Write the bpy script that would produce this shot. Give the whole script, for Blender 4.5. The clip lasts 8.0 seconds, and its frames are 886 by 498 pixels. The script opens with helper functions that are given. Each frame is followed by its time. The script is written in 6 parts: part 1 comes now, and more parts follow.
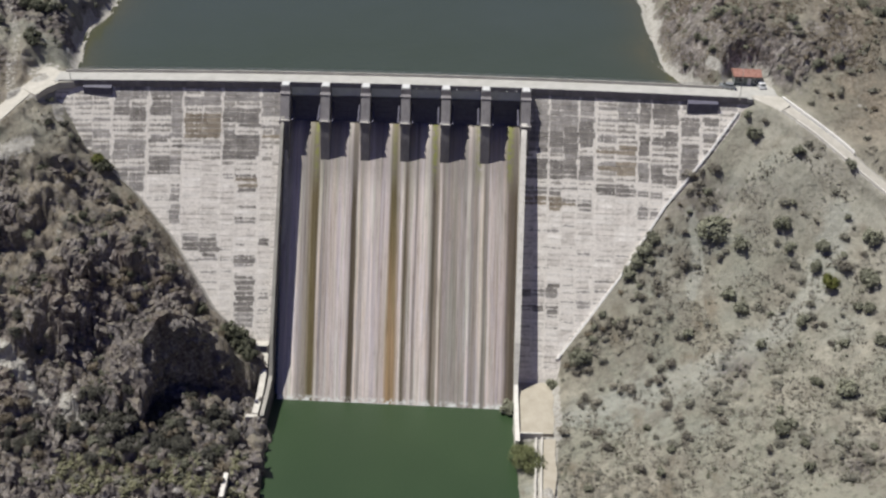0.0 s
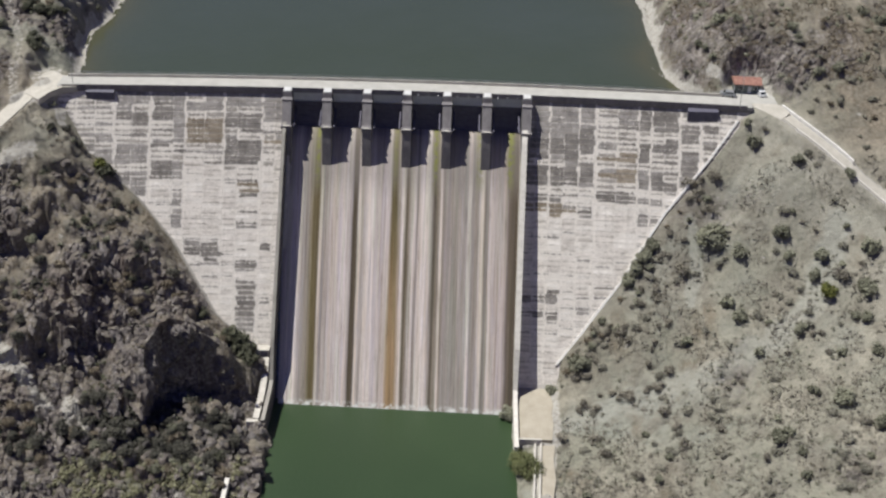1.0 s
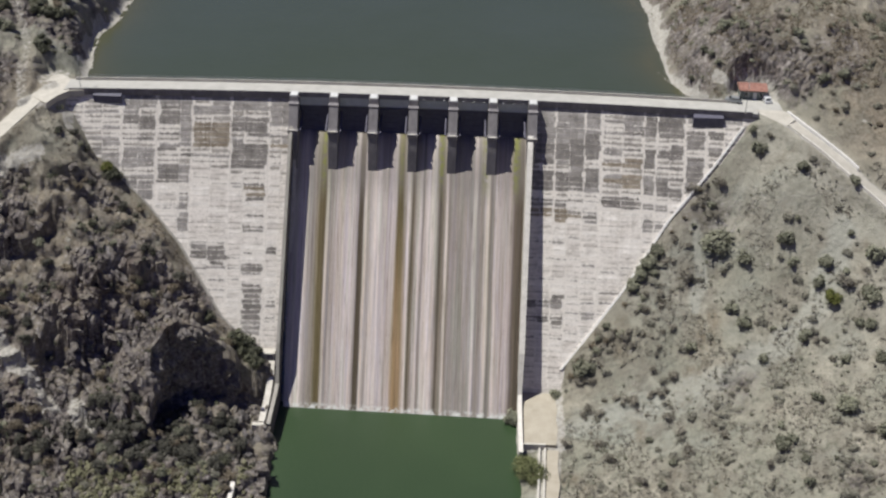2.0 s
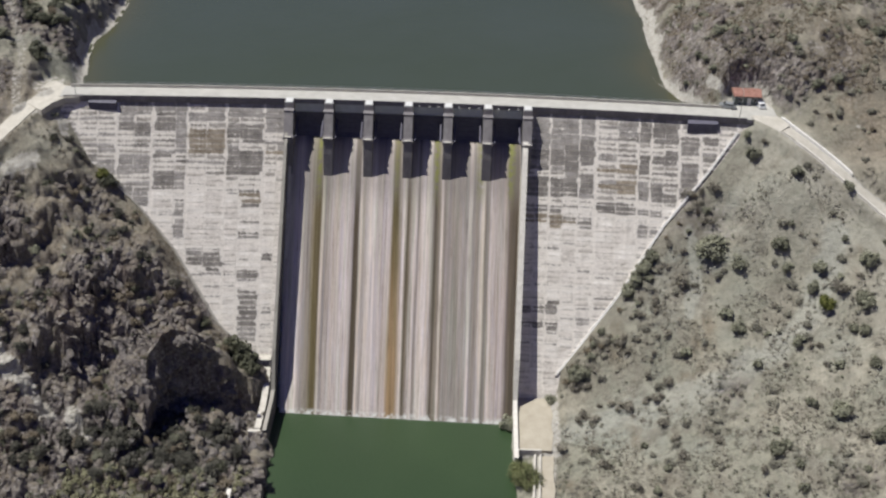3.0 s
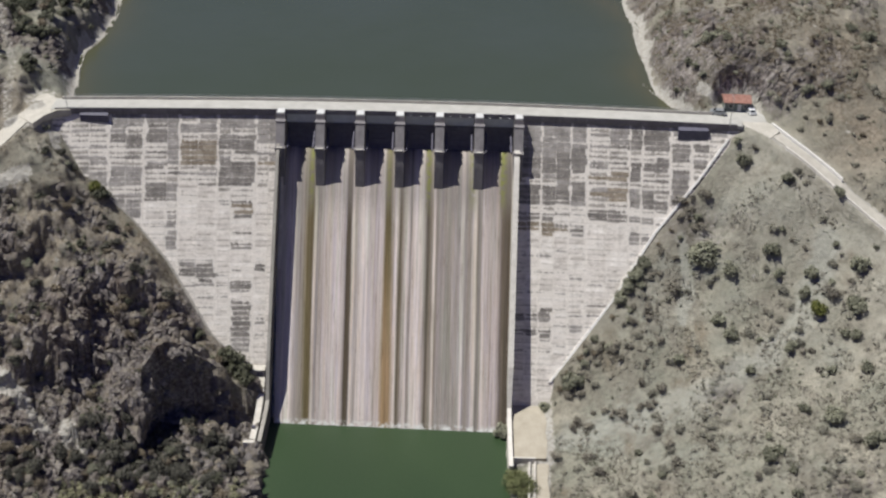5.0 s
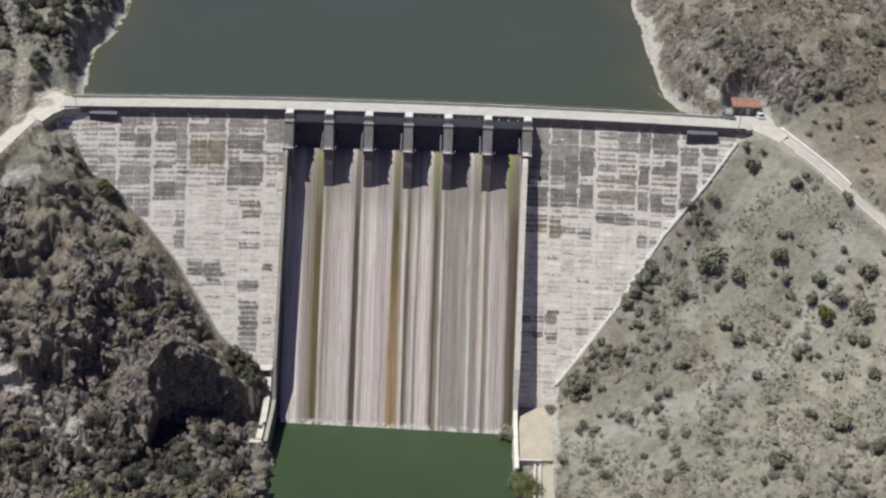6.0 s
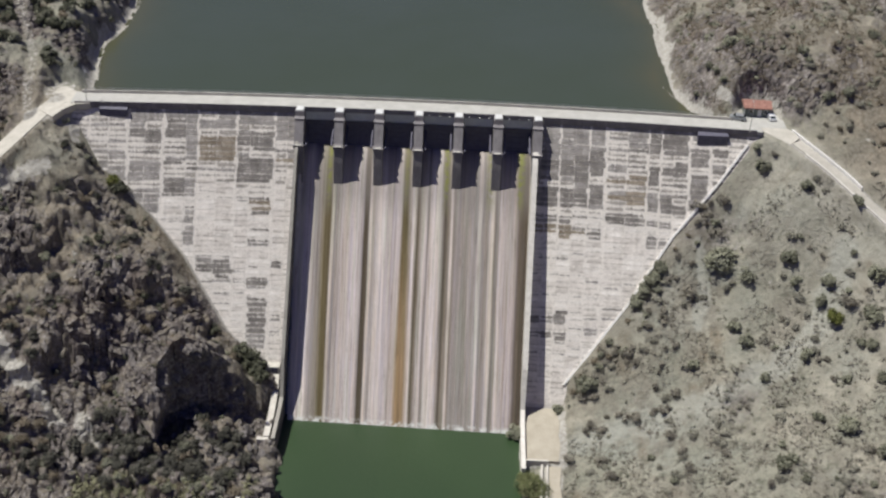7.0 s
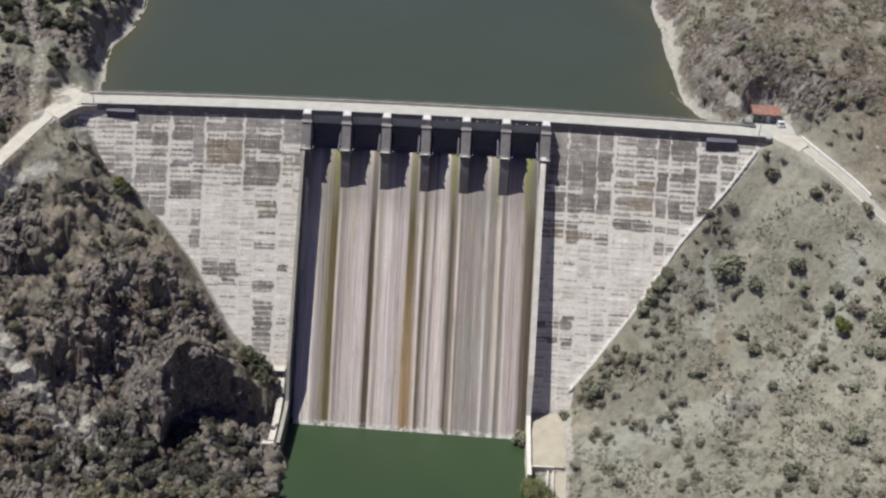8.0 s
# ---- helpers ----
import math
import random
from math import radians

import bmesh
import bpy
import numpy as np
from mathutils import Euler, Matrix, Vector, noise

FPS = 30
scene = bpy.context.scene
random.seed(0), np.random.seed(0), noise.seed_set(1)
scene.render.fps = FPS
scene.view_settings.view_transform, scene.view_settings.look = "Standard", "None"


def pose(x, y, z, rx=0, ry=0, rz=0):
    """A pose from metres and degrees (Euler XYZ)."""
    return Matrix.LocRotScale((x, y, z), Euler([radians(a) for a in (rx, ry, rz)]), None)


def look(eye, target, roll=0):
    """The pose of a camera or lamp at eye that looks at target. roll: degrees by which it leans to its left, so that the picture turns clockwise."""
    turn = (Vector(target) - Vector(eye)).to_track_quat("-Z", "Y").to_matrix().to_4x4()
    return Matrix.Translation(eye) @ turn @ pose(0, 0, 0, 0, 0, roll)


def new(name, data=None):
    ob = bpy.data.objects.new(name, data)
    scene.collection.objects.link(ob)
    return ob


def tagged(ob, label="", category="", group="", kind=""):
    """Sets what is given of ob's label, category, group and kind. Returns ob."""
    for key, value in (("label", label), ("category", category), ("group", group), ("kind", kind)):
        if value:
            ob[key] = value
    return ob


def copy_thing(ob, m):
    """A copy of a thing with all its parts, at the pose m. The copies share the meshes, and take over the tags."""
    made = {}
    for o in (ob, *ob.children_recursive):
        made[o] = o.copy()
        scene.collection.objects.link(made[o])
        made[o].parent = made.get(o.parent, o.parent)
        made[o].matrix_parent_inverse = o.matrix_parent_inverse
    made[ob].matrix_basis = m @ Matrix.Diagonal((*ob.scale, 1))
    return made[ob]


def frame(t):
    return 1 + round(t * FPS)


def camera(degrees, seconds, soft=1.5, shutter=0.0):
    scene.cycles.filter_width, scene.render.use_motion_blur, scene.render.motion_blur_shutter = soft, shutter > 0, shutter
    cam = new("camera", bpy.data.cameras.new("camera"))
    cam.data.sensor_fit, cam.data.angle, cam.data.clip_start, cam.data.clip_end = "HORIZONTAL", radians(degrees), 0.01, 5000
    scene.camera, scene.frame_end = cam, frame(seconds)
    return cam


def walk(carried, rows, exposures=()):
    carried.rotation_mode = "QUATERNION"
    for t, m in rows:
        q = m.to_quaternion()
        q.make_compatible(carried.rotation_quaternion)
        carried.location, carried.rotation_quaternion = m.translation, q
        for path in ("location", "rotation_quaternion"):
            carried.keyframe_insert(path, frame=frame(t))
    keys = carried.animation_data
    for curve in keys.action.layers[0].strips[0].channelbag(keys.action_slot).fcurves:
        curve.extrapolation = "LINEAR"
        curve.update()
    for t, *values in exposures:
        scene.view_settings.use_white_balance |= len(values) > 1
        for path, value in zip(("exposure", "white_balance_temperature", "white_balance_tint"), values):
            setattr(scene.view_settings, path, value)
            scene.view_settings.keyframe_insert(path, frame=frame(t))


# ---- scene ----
cam = camera(37.82, 8.0, soft=2.45)
# seconds, eye, yaw, pitch, roll
PATH = [
    (0, (10.02, -295.61, 200.78), -0.002, -31.559, 1.538),
    (0.5, (9.71, -295.04, 203.07), -0.401, -31.917, 1.675),
    (1, (9.37, -294.57, 205.26), -0.102, -32.070, 1.895),
    (1.5, (9.06, -294.17, 207.13), 0.118, -32.326, 2.033),
    (3, (8.76, -292.94, 211.18), -0.172, -32.638, 2.064),
    (3.5, (8.74, -292.55, 212.14), -0.474, -32.802, 1.876),
    (4, (8.69, -292.33, 212.90), -0.653, -32.645, 1.702),
    (4.5, (8.53, -292.10, 213.59), -0.744, -32.693, 1.636),
    (6, (7.61, -291.33, 215.68), -0.385, -32.998, 2.128),
    (6.5, (7.20, -290.78, 216.39), -0.530, -33.124, 2.141),
    (7, (6.73, -289.97, 217.13), -0.097, -33.403, 2.561),
    (7.5, (6.32, -289.01, 217.90), 0.223, -33.508, 2.828),
    (8, (5.96, -287.92, 218.65), 0.112, -33.636, 2.830),
]


def aimed(eye, yaw, pitch, roll):
    ahead = Vector((-math.sin(radians(yaw)) * math.cos(radians(pitch)), math.cos(radians(yaw)) * math.cos(radians(pitch)), math.sin(radians(pitch))))
    return look(eye, Vector(eye) + ahead * 100, roll)


walk(cam, [(t, aimed(eye, yaw, pitch, roll)) for t, eye, yaw, pitch, roll in PATH])

# ---------------------------------------------------------------- daylight
SUN_DOWN = Vector((0.45, -0.03, -1.0))      # the way the sunlight goes
world = bpy.data.worlds.new("daylight")
scene.world = world
world.use_nodes = True
sky = world.node_tree.nodes.new("ShaderNodeTexSky")
sky.sky_type, sky.sun_disc = "NISHITA", False
sky.sun_elevation = math.atan2(1.0, math.hypot(SUN_DOWN.x, SUN_DOWN.y))
sky.sun_rotation = math.atan2(-SUN_DOWN.x, -SUN_DOWN.y)
sky.air_density, sky.dust_density, sky.ozone_density = 1.2, 0.2, 4.0
back = world.node_tree.nodes["Background"]
back.inputs["Strength"].default_value = 0.05
clear = world.node_tree.nodes.new("ShaderNodeMix")          # the thin blue of dry high air
clear.data_type, clear.blend_type = "RGBA", "MULTIPLY"
clear.inputs[0].default_value, clear.inputs[7].default_value = 1.0, (0.38, 0.355, 0.82, 1)
world.node_tree.links.new(sky.outputs["Color"], clear.inputs[6])
world.node_tree.links.new(clear.outputs[2], back.inputs["Color"])
lamp = bpy.data.lights.new("sun", "SUN")
lamp.energy, lamp.angle, lamp.color = 5.0, radians(0.55), (0.985, 0.968, 0.893)
sun = new("sun", lamp)
sun.matrix_world = Matrix.Translation((0, 0, 300)) @ SUN_DOWN.to_track_quat("-Z", "Y").to_matrix().to_4x4()
scene.view_settings.exposure = 0.13

# ---------------------------------------------------------------- materials


class Nodes:
    """A small builder of node materials."""

    def __init__(self, name):
        self.m = bpy.data.materials.new(name)
        self.m.use_nodes = True
        self.t = self.m.node_tree
        self.bsdf = self.t.nodes["Principled BSDF"]

    def add(self, kind, ins=(), **props):
        n = self.t.nodes.new("ShaderNode" + kind)
        if "operation" in props:
            n.operation = props["operation"]
        if "data_type" in props:
            n.data_type, n.blend_type = props["data_type"], props["blend_type"]
        if "attribute_name" in props:
            n.attribute_name = props["attribute_name"]
        if "clamp" in props:
            n.clamp = props["clamp"]
        for k, v in dict(ins).items():
            self.put(n, k, v)
        return n

    def put(self, n, k, v):
        if isinstance(v, bpy.types.NodeSocket):
            self.t.links.new(v, n.inputs[k])
        else:
            n.inputs[k].default_value = v

    def coords(self, scale=(1, 1, 1)):
        c = self.add("NewGeometry")
        return self.add("Mapping", {"Vector": c.outputs["Position"], "Scale": scale}).outputs[0]

    def noise(self, vec, scale, detail=4.0, rough=0.6):
        return self.add("TexNoise", {"Vector": vec, "Scale": scale, "Detail": detail, "Roughness": rough}).outputs["Fac"]

    def ramp(self, fac, stops, interpolation="LINEAR"):
        r = self.add("ValToRGB", {"Fac": fac})
        e = r.color_ramp.elements
        r.color_ramp.interpolation = interpolation
        while len(e) < len(stops):
            e.new(0.5)
        for el, (p, c) in zip(e, stops):
            el.position = p
            el.color = (*c, 1) if len(c) == 3 else c
        return r.outputs["Color"]

    def grey(self, fac, lo, hi):
        return self.add("MapRange", {"Value": fac, "From Min": lo, "From Max": hi}, clamp=True).outputs[0]

    def mix(self, fac, a, b, blend="MIX"):
        n = self.add("Mix", data_type="RGBA", blend_type=blend)
        self.put(n, 0, fac)
        self.put(n, 6, a if isinstance(a, bpy.types.NodeSocket) else (*a, 1))
        self.put(n, 7, b if isinstance(b, bpy.types.NodeSocket) else (*b, 1))
        return n.outputs[2]

    def math(self, op, a, b=0.0):
        n = self.add("Math", operation=op)
        self.put(n, 0, a)
        self.put(n, 1, b)
        return n.outputs[0]

    def done(self, colour, rough=0.85, bump=None, strength=0.4, distance=0.1, spec=0.3, metal=0.0):
        self.put(self.bsdf, "Base Color", colour if isinstance(colour, bpy.types.NodeSocket) else (*colour, 1))
        self.put(self.bsdf, "Roughness", rough)
        self.put(self.bsdf, "Specular IOR Level", spec)
        self.put(self.bsdf, "Metallic", metal)
        if bump is not None:
            b = self.add("Bump", {"Height": bump, "Strength": strength, "Distance": distance})
            self.t.links.new(b.outputs[0], self.bsdf.inputs["Normal"])
        return self.m


def plain(name, a, b, size=1.5, rough=0.8, fine=9.0, spec=0.3, metal=0.0, vary=0.0, bump=0.4, stretch=(1, 1, 1)):
    """Two tones mottled at two scales, with fine relief; vary: how far single objects differ."""
    n = Nodes(name)
    v = n.coords(stretch)
    big, small = n.noise(v, 1 / size, 5), n.noise(v, fine / size, 3)
    fac = n.grey(n.math("ADD", n.math("MULTIPLY", big, 0.65), n.math("MULTIPLY", small, 0.35)), 0.36, 0.64)
    c = n.mix(fac, a, b)
    if vary:
        info = n.add("ObjectInfo").outputs["Random"]
        isle = n.add("NewGeometry").outputs["Random Per Island"]
        r = n.math("FRACT", n.math("ADD", info, isle))
        k = n.add("MapRange", {"Value": r, "To Min": 1 - vary, "To Max": 1 + vary}).outputs[0]
        c = n.mix(1.0, c, n.add("CombineColor", {0: k, 1: k, 2: k}).outputs[0], "MULTIPLY")
    return n.done(c, rough, small, bump, 0.05 * size, spec, metal)


def land_material():
    """Dry slopes: pale soil, grey-green grass, and bare brown rock where the ground is rocky or steep."""
    n = Nodes("dry_hillside")
    v = n.coords()
    big, mid, fine, tiny = n.noise(v, 0.045, 5), n.noise(v, 0.22, 6, 0.65), n.noise(v, 1.1, 5, 0.7), n.noise(v, 3.6, 3, 0.7)
    soil = n.ramp(mid, [(0.30, (0.185, 0.167, 0.133)), (0.45, (0.285, 0.265, 0.217)), (0.58, (0.355, 0.332, 0.272)), (0.72, (0.42, 0.39, 0.322))])
    grass = n.ramp(fine, [(0.3, (0.145, 0.142, 0.110)), (0.5, (0.26, 0.256, 0.208)), (0.7, (0.335, 0.328, 0.27))])
    ground = n.mix(n.grey(big, 0.42, 0.60), soil, grass)
    swath = n.grey(n.noise(n.coords((0.020, 0.05, 0.02)), 1.0, 4), 0.52, 0.64)
    ground = n.mix(n.math("MULTIPLY", swath, 0.65), ground, (0.275, 0.285, 0.25))
    scar = n.grey(n.noise(n.coords((0.09, 0.05, 0.05)), 1.0, 6, 0.7), 0.56, 0.66)
    ground = n.mix(n.math("MULTIPLY", scar, 0.8), ground, (0.185, 0.155, 0.115))
    ground = n.mix(n.math("MULTIPLY", n.grey(fine, 0.52, 0.68), 0.6), ground, (0.12, 0.11, 0.082))
    tuft = n.noise(n.coords((1, 1, 0.4)), 0.42, 5, 0.7)
    ground = n.mix(n.math("MULTIPLY", n.grey(tuft, 0.53, 0.66), 0.75), ground, (0.115, 0.118, 0.092))
    earthy = n.add("Attribute", attribute_name="earthy").outputs["Fac"]
    brown = n.ramp(n.math("ADD", n.math("MULTIPLY", fine, 0.6), n.math("MULTIPLY", mid, 0.4)), [(0.36, (0.085, 0.070, 0.052)), (0.46, (0.165, 0.138, 0.105)), (0.55, (0.25, 0.212, 0.165)), (0.66, (0.36, 0.315, 0.25))])
    ground = n.mix(n.math("MULTIPLY", earthy, n.grey(mid, 0.30, 0.5)), ground, brown)
    brushy = n.math("MULTIPLY", n.add("Attribute", attribute_name="brushy").outputs["Fac"], 0.13)
    thicket = n.math("MULTIPLY", n.grey(n.math("ADD", n.noise(n.coords((1, 1, 0.5)), 0.13, 6, 0.7), brushy), 0.50, 0.62), 0.65)
    ground = n.mix(thicket, ground, n.mix(n.grey(fine, 0.38, 0.62), (0.135, 0.122, 0.098), (0.235, 0.215, 0.178)))
    dusty = n.math("MULTIPLY", n.add("Attribute", attribute_name="dusty").outputs["Fac"], n.grey(mid, 0.3, 0.55))
    ground = n.mix(n.math("MULTIPLY", dusty, 0.7), ground, n.mix(n.grey(fine, 0.35, 0.65), (0.33, 0.315, 0.268), (0.46, 0.445, 0.385)))
    gravel = n.add("Attribute", attribute_name="gravel").outputs["Fac"]
    gravel = n.grey(n.math("ADD", gravel, n.math("MULTIPLY", n.math("SUBTRACT", mid, 0.5), 1.4)), 0.35, 0.75)
    ground = n.mix(n.math("MULTIPLY", gravel, 0.6), ground, n.mix(n.grey(fine, 0.35, 0.65), (0.285, 0.288, 0.255), (0.40, 0.402, 0.355)))
    rock = n.ramp(n.math("ADD", n.math("MULTIPLY", mid, 0.4), n.math("MULTIPLY", fine, 0.6)),
                  [(0.39, (0.040, 0.036, 0.036)), (0.46, (0.122, 0.108, 0.104)), (0.53, (0.22, 0.197, 0.185)), (0.61, (0.38, 0.355, 0.335))])
    rock = n.mix(n.math("MULTIPLY", n.grey(n.noise(n.coords((1, 1, 0.6)), 0.09, 4), 0.50, 0.66), 0.6), rock, (0.190, 0.150, 0.122))
    level = n.grey(n.math("ADD", n.add("SeparateXYZ", {0: n.add("NewGeometry").outputs["Normal"]}).outputs[2], n.math("MULTIPLY", n.math("SUBTRACT", mid, 0.5), 1.0)), 0.80, 0.92)
    rock = n.mix(n.math("MULTIPLY", level, 0.75), rock, n.ramp(fine, [(0.3, (0.075, 0.070, 0.052)), (0.5, (0.155, 0.137, 0.11)), (0.7, (0.24, 0.215, 0.178))]))
    rocky = n.add("Attribute", attribute_name="rocky").outputs["Fac"]
    rocky = n.grey(n.math("ADD", rocky, n.math("MULTIPLY", n.math("SUBTRACT", fine, 0.5), 1.2)), 0.35, 0.65)
    c = n.mix(rocky, ground, rock)
    worn = n.add("Attribute", attribute_name="bare").outputs["Fac"]
    bare = n.ramp(fine, [(0.3, (0.28, 0.262, 0.232)), (0.6, (0.43, 0.412, 0.375)), (0.75, (0.58, 0.565, 0.535))])
    c = n.mix(n.grey(n.math("ADD", worn, n.math("MULTIPLY", n.math("SUBTRACT", fine, 0.5), 0.9)), 0.4, 0.6), c, bare)
    relief = n.math("ADD", fine, n.math("MULTIPLY", tiny, 0.4))
    return n.done(c, 0.95, relief, 0.9, 0.5, 0.1)


def chute_material():
    """Spillway concrete with long stains that run down the flow."""
    n = Nodes("stained_chute_concrete")
    s = n.add("SeparateXYZ", {0: n.add("NewGeometry").outputs["Position"]})
    across, high = s.outputs[0], s.outputs[2]
    sway = n.noise(n.coords((0.5, 0.03, 0.03)), 1.0, 3)
    u = n.math("ADD", across, n.math("MULTIPLY", n.math("SUBTRACT", sway, 0.5), 0.9))
    fac = n.grey(u, -29.0, 29.0)
    cream, lite, pink, grey = (0.75, 0.705, 0.675), (0.555, 0.515, 0.503), (0.475, 0.435, 0.425), (0.335, 0.315, 0.302)
    dark, olive, drab = (0.085, 0.070, 0.048), (0.135, 0.112, 0.058), (0.27, 0.245, 0.20)
    stops = [(0.0, lite), (0.04, cream), (0.062, grey), (0.095, drab), (0.106, olive), (0.128, olive), (0.137, cream), (0.148, grey), (0.185, lite), (0.262, lite),
             (0.277, dark), (0.296, dark), (0.305, cream), (0.318, grey), (0.345, cream), (0.372, lite), (0.40, pink), (0.432, lite), (0.446, olive), (0.468, olive),
             (0.492, cream), (0.506, dark), (0.518, drab), (0.532, lite), (0.61, lite), (0.627, dark), (0.645, drab), (0.66, lite), (0.69, grey), (0.80, grey), (0.91, pink), (0.955, pink)]
    base = n.ramp(fac, stops)
    # the brown band along the eastern wall, and thin dark and pale runs
    base = n.mix(n.ramp(fac, [(0.938, (0, 0, 0)), (0.952, (0.9, 0.9, 0.9)), (0.988, (1, 1, 1)), (0.995, (0, 0, 0))]), base, (0.09, 0.075, 0.055))
    no, yes = (0, 0, 0), (0.85, 0.85, 0.85)
    base = n.mix(n.ramp(fac, [(0.545, no), (0.553, yes), (0.562, no), (0.66, no), (0.669, yes), (0.68, no), (0.725, no), (0.732, (0.3, 0.3, 0.3)), (0.74, no), (0.845, no), (0.853, yes), (0.866, no)]), base, (0.135, 0.12, 0.10))
    base = n.mix(n.ramp(fac, [(0.562, no), (0.575, yes), (0.60, (0.5, 0.5, 0.5)), (0.61, no), (0.652, no), (0.658, yes), (0.664, no), (0.77, no), (0.785, yes), (0.795, no), (0.822, no), (0.835, yes), (0.844, no), (0.866, no), (0.874, yes), (0.884, no)]), base, cream)
    rust = n.ramp(fac, [(0.418, (0, 0, 0)), (0.445, (0.95, 0.95, 0.95)), (0.47, (0.8, 0.8, 0.8)), (0.498, (0, 0, 0))])
    base = n.mix(n.math("MULTIPLY", rust, n.grey(high, 40.0, 14.0)), base, (0.345, 0.245, 0.14))
    line = n.add("CombineXYZ", {0: across, 1: n.math("MULTIPLY", high, 0.010), 2: 0.0}).outputs[0]
    thin, thick = n.noise(line, 2.3, 5, 0.8), n.noise(line, 0.6, 4, 0.6)
    streak = n.ramp(thin, [(0.32, (0.30, 0.27, 0.24)), (0.43, (0.76, 0.745, 0.72)), (0.54, (1.0, 1.0, 1.0)), (0.67, (1.32, 1.33, 1.37))])
    col = n.mix(0.75, base, streak, "MULTIPLY")
    hue = n.ramp(n.noise(line, 1.1, 3, 0.6), [(0.36, (1.0, 0.97, 0.89)), (0.5, (0.96, 0.955, 0.945)), (0.62, (0.94, 0.935, 0.99))])
    col = n.mix(0.9, col, hue, "MULTIPLY")
    # washes that begin and end on the way down: rosy, lilac and drab, and short dark runs
    wash = n.add("CombineXYZ", {0: across, 1: n.math("MULTIPLY", high, 0.045), 2: 3.0}).outputs[0]
    tint = n.ramp(n.noise(wash, 0.75, 4, 0.65), [(0.34, (0.90, 0.93, 0.84)), (0.44, (1.0, 0.99, 0.96)), (0.52, (1.06, 0.985, 0.97)), (0.60, (0.99, 0.975, 1.04)), (0.68, (1.04, 0.95, 0.90))])
    col = n.mix(0.9, col, tint, "MULTIPLY")
    col = n.mix(0.6, col, n.ramp(n.noise(wash, 3.1, 4, 0.7), [(0.33, (0.42, 0.38, 0.34)), (0.42, (0.95, 0.945, 0.94)), (0.55, (1.02, 1.02, 1.02)), (0.66, (1.2, 1.2, 1.2))]), "MULTIPLY")
    broad = n.ramp(thick, [(0.35, (0.74, 0.72, 0.69)), (0.6, (1.1, 1.1, 1.1))])
    col = n.mix(0.7, col, broad, "MULTIPLY")
    # damp and grime under the gates, the shade there painted in with them
    damp_shade = n.math("MULTIPLY", n.grey(n.math("ADD", high, n.math("MULTIPLY", thick, 8.0)), 46.5, 52.0), 0.45)
    col = n.mix(damp_shade, col, n.mix(thick, (0.13, 0.115, 0.11), (0.30, 0.275, 0.255)))
    # moss below the gates, in strips
    mossy = n.ramp(fac, [(0.10, (0, 0, 0)), (0.115, (1, 1, 1)), (0.128, (0, 0, 0)), (0.44, (0, 0, 0)), (0.455, (0.5, 0.5, 0.5)), (0.47, (0, 0, 0)), (0.61, (0, 0, 0)), (0.628, (1, 1, 1)), (0.645, (0, 0, 0)),
                         (0.80, (0, 0, 0)), (0.825, (0.8, 0.8, 0.8)), (0.84, (0, 0, 0)), (0.93, (0, 0, 0)), (0.95, (1, 1, 1)), (0.975, (0, 0, 0))])
    patch = n.grey(n.noise(n.coords(), 0.8, 4), 0.36, 0.52)
    col = n.mix(n.math("MULTIPLY", n.math("MULTIPLY", n.grey(high, 43.0, 50.0), patch), mossy), col, (0.19, 0.20, 0.055))
    # pale scum along the waterline
    scum = n.math("MULTIPLY", n.grey(high, 1.3, 0.5), n.grey(n.noise(n.coords((0.8, 0.8, 0.8)), 1.0, 4), 0.42, 0.56))
    col = n.mix(scum, col, (0.66, 0.66, 0.63))
    fine = n.noise(n.coords(), 2.0, 4)
    return n.done(n.mix(0.25, col, n.ramp(fine, [(0.3, (0.6, 0.6, 0.6)), (0.7, (1.15, 1.15, 1.15))]), "MULTIPLY"), 0.75, thin, 0.3, 0.15, 0.25)


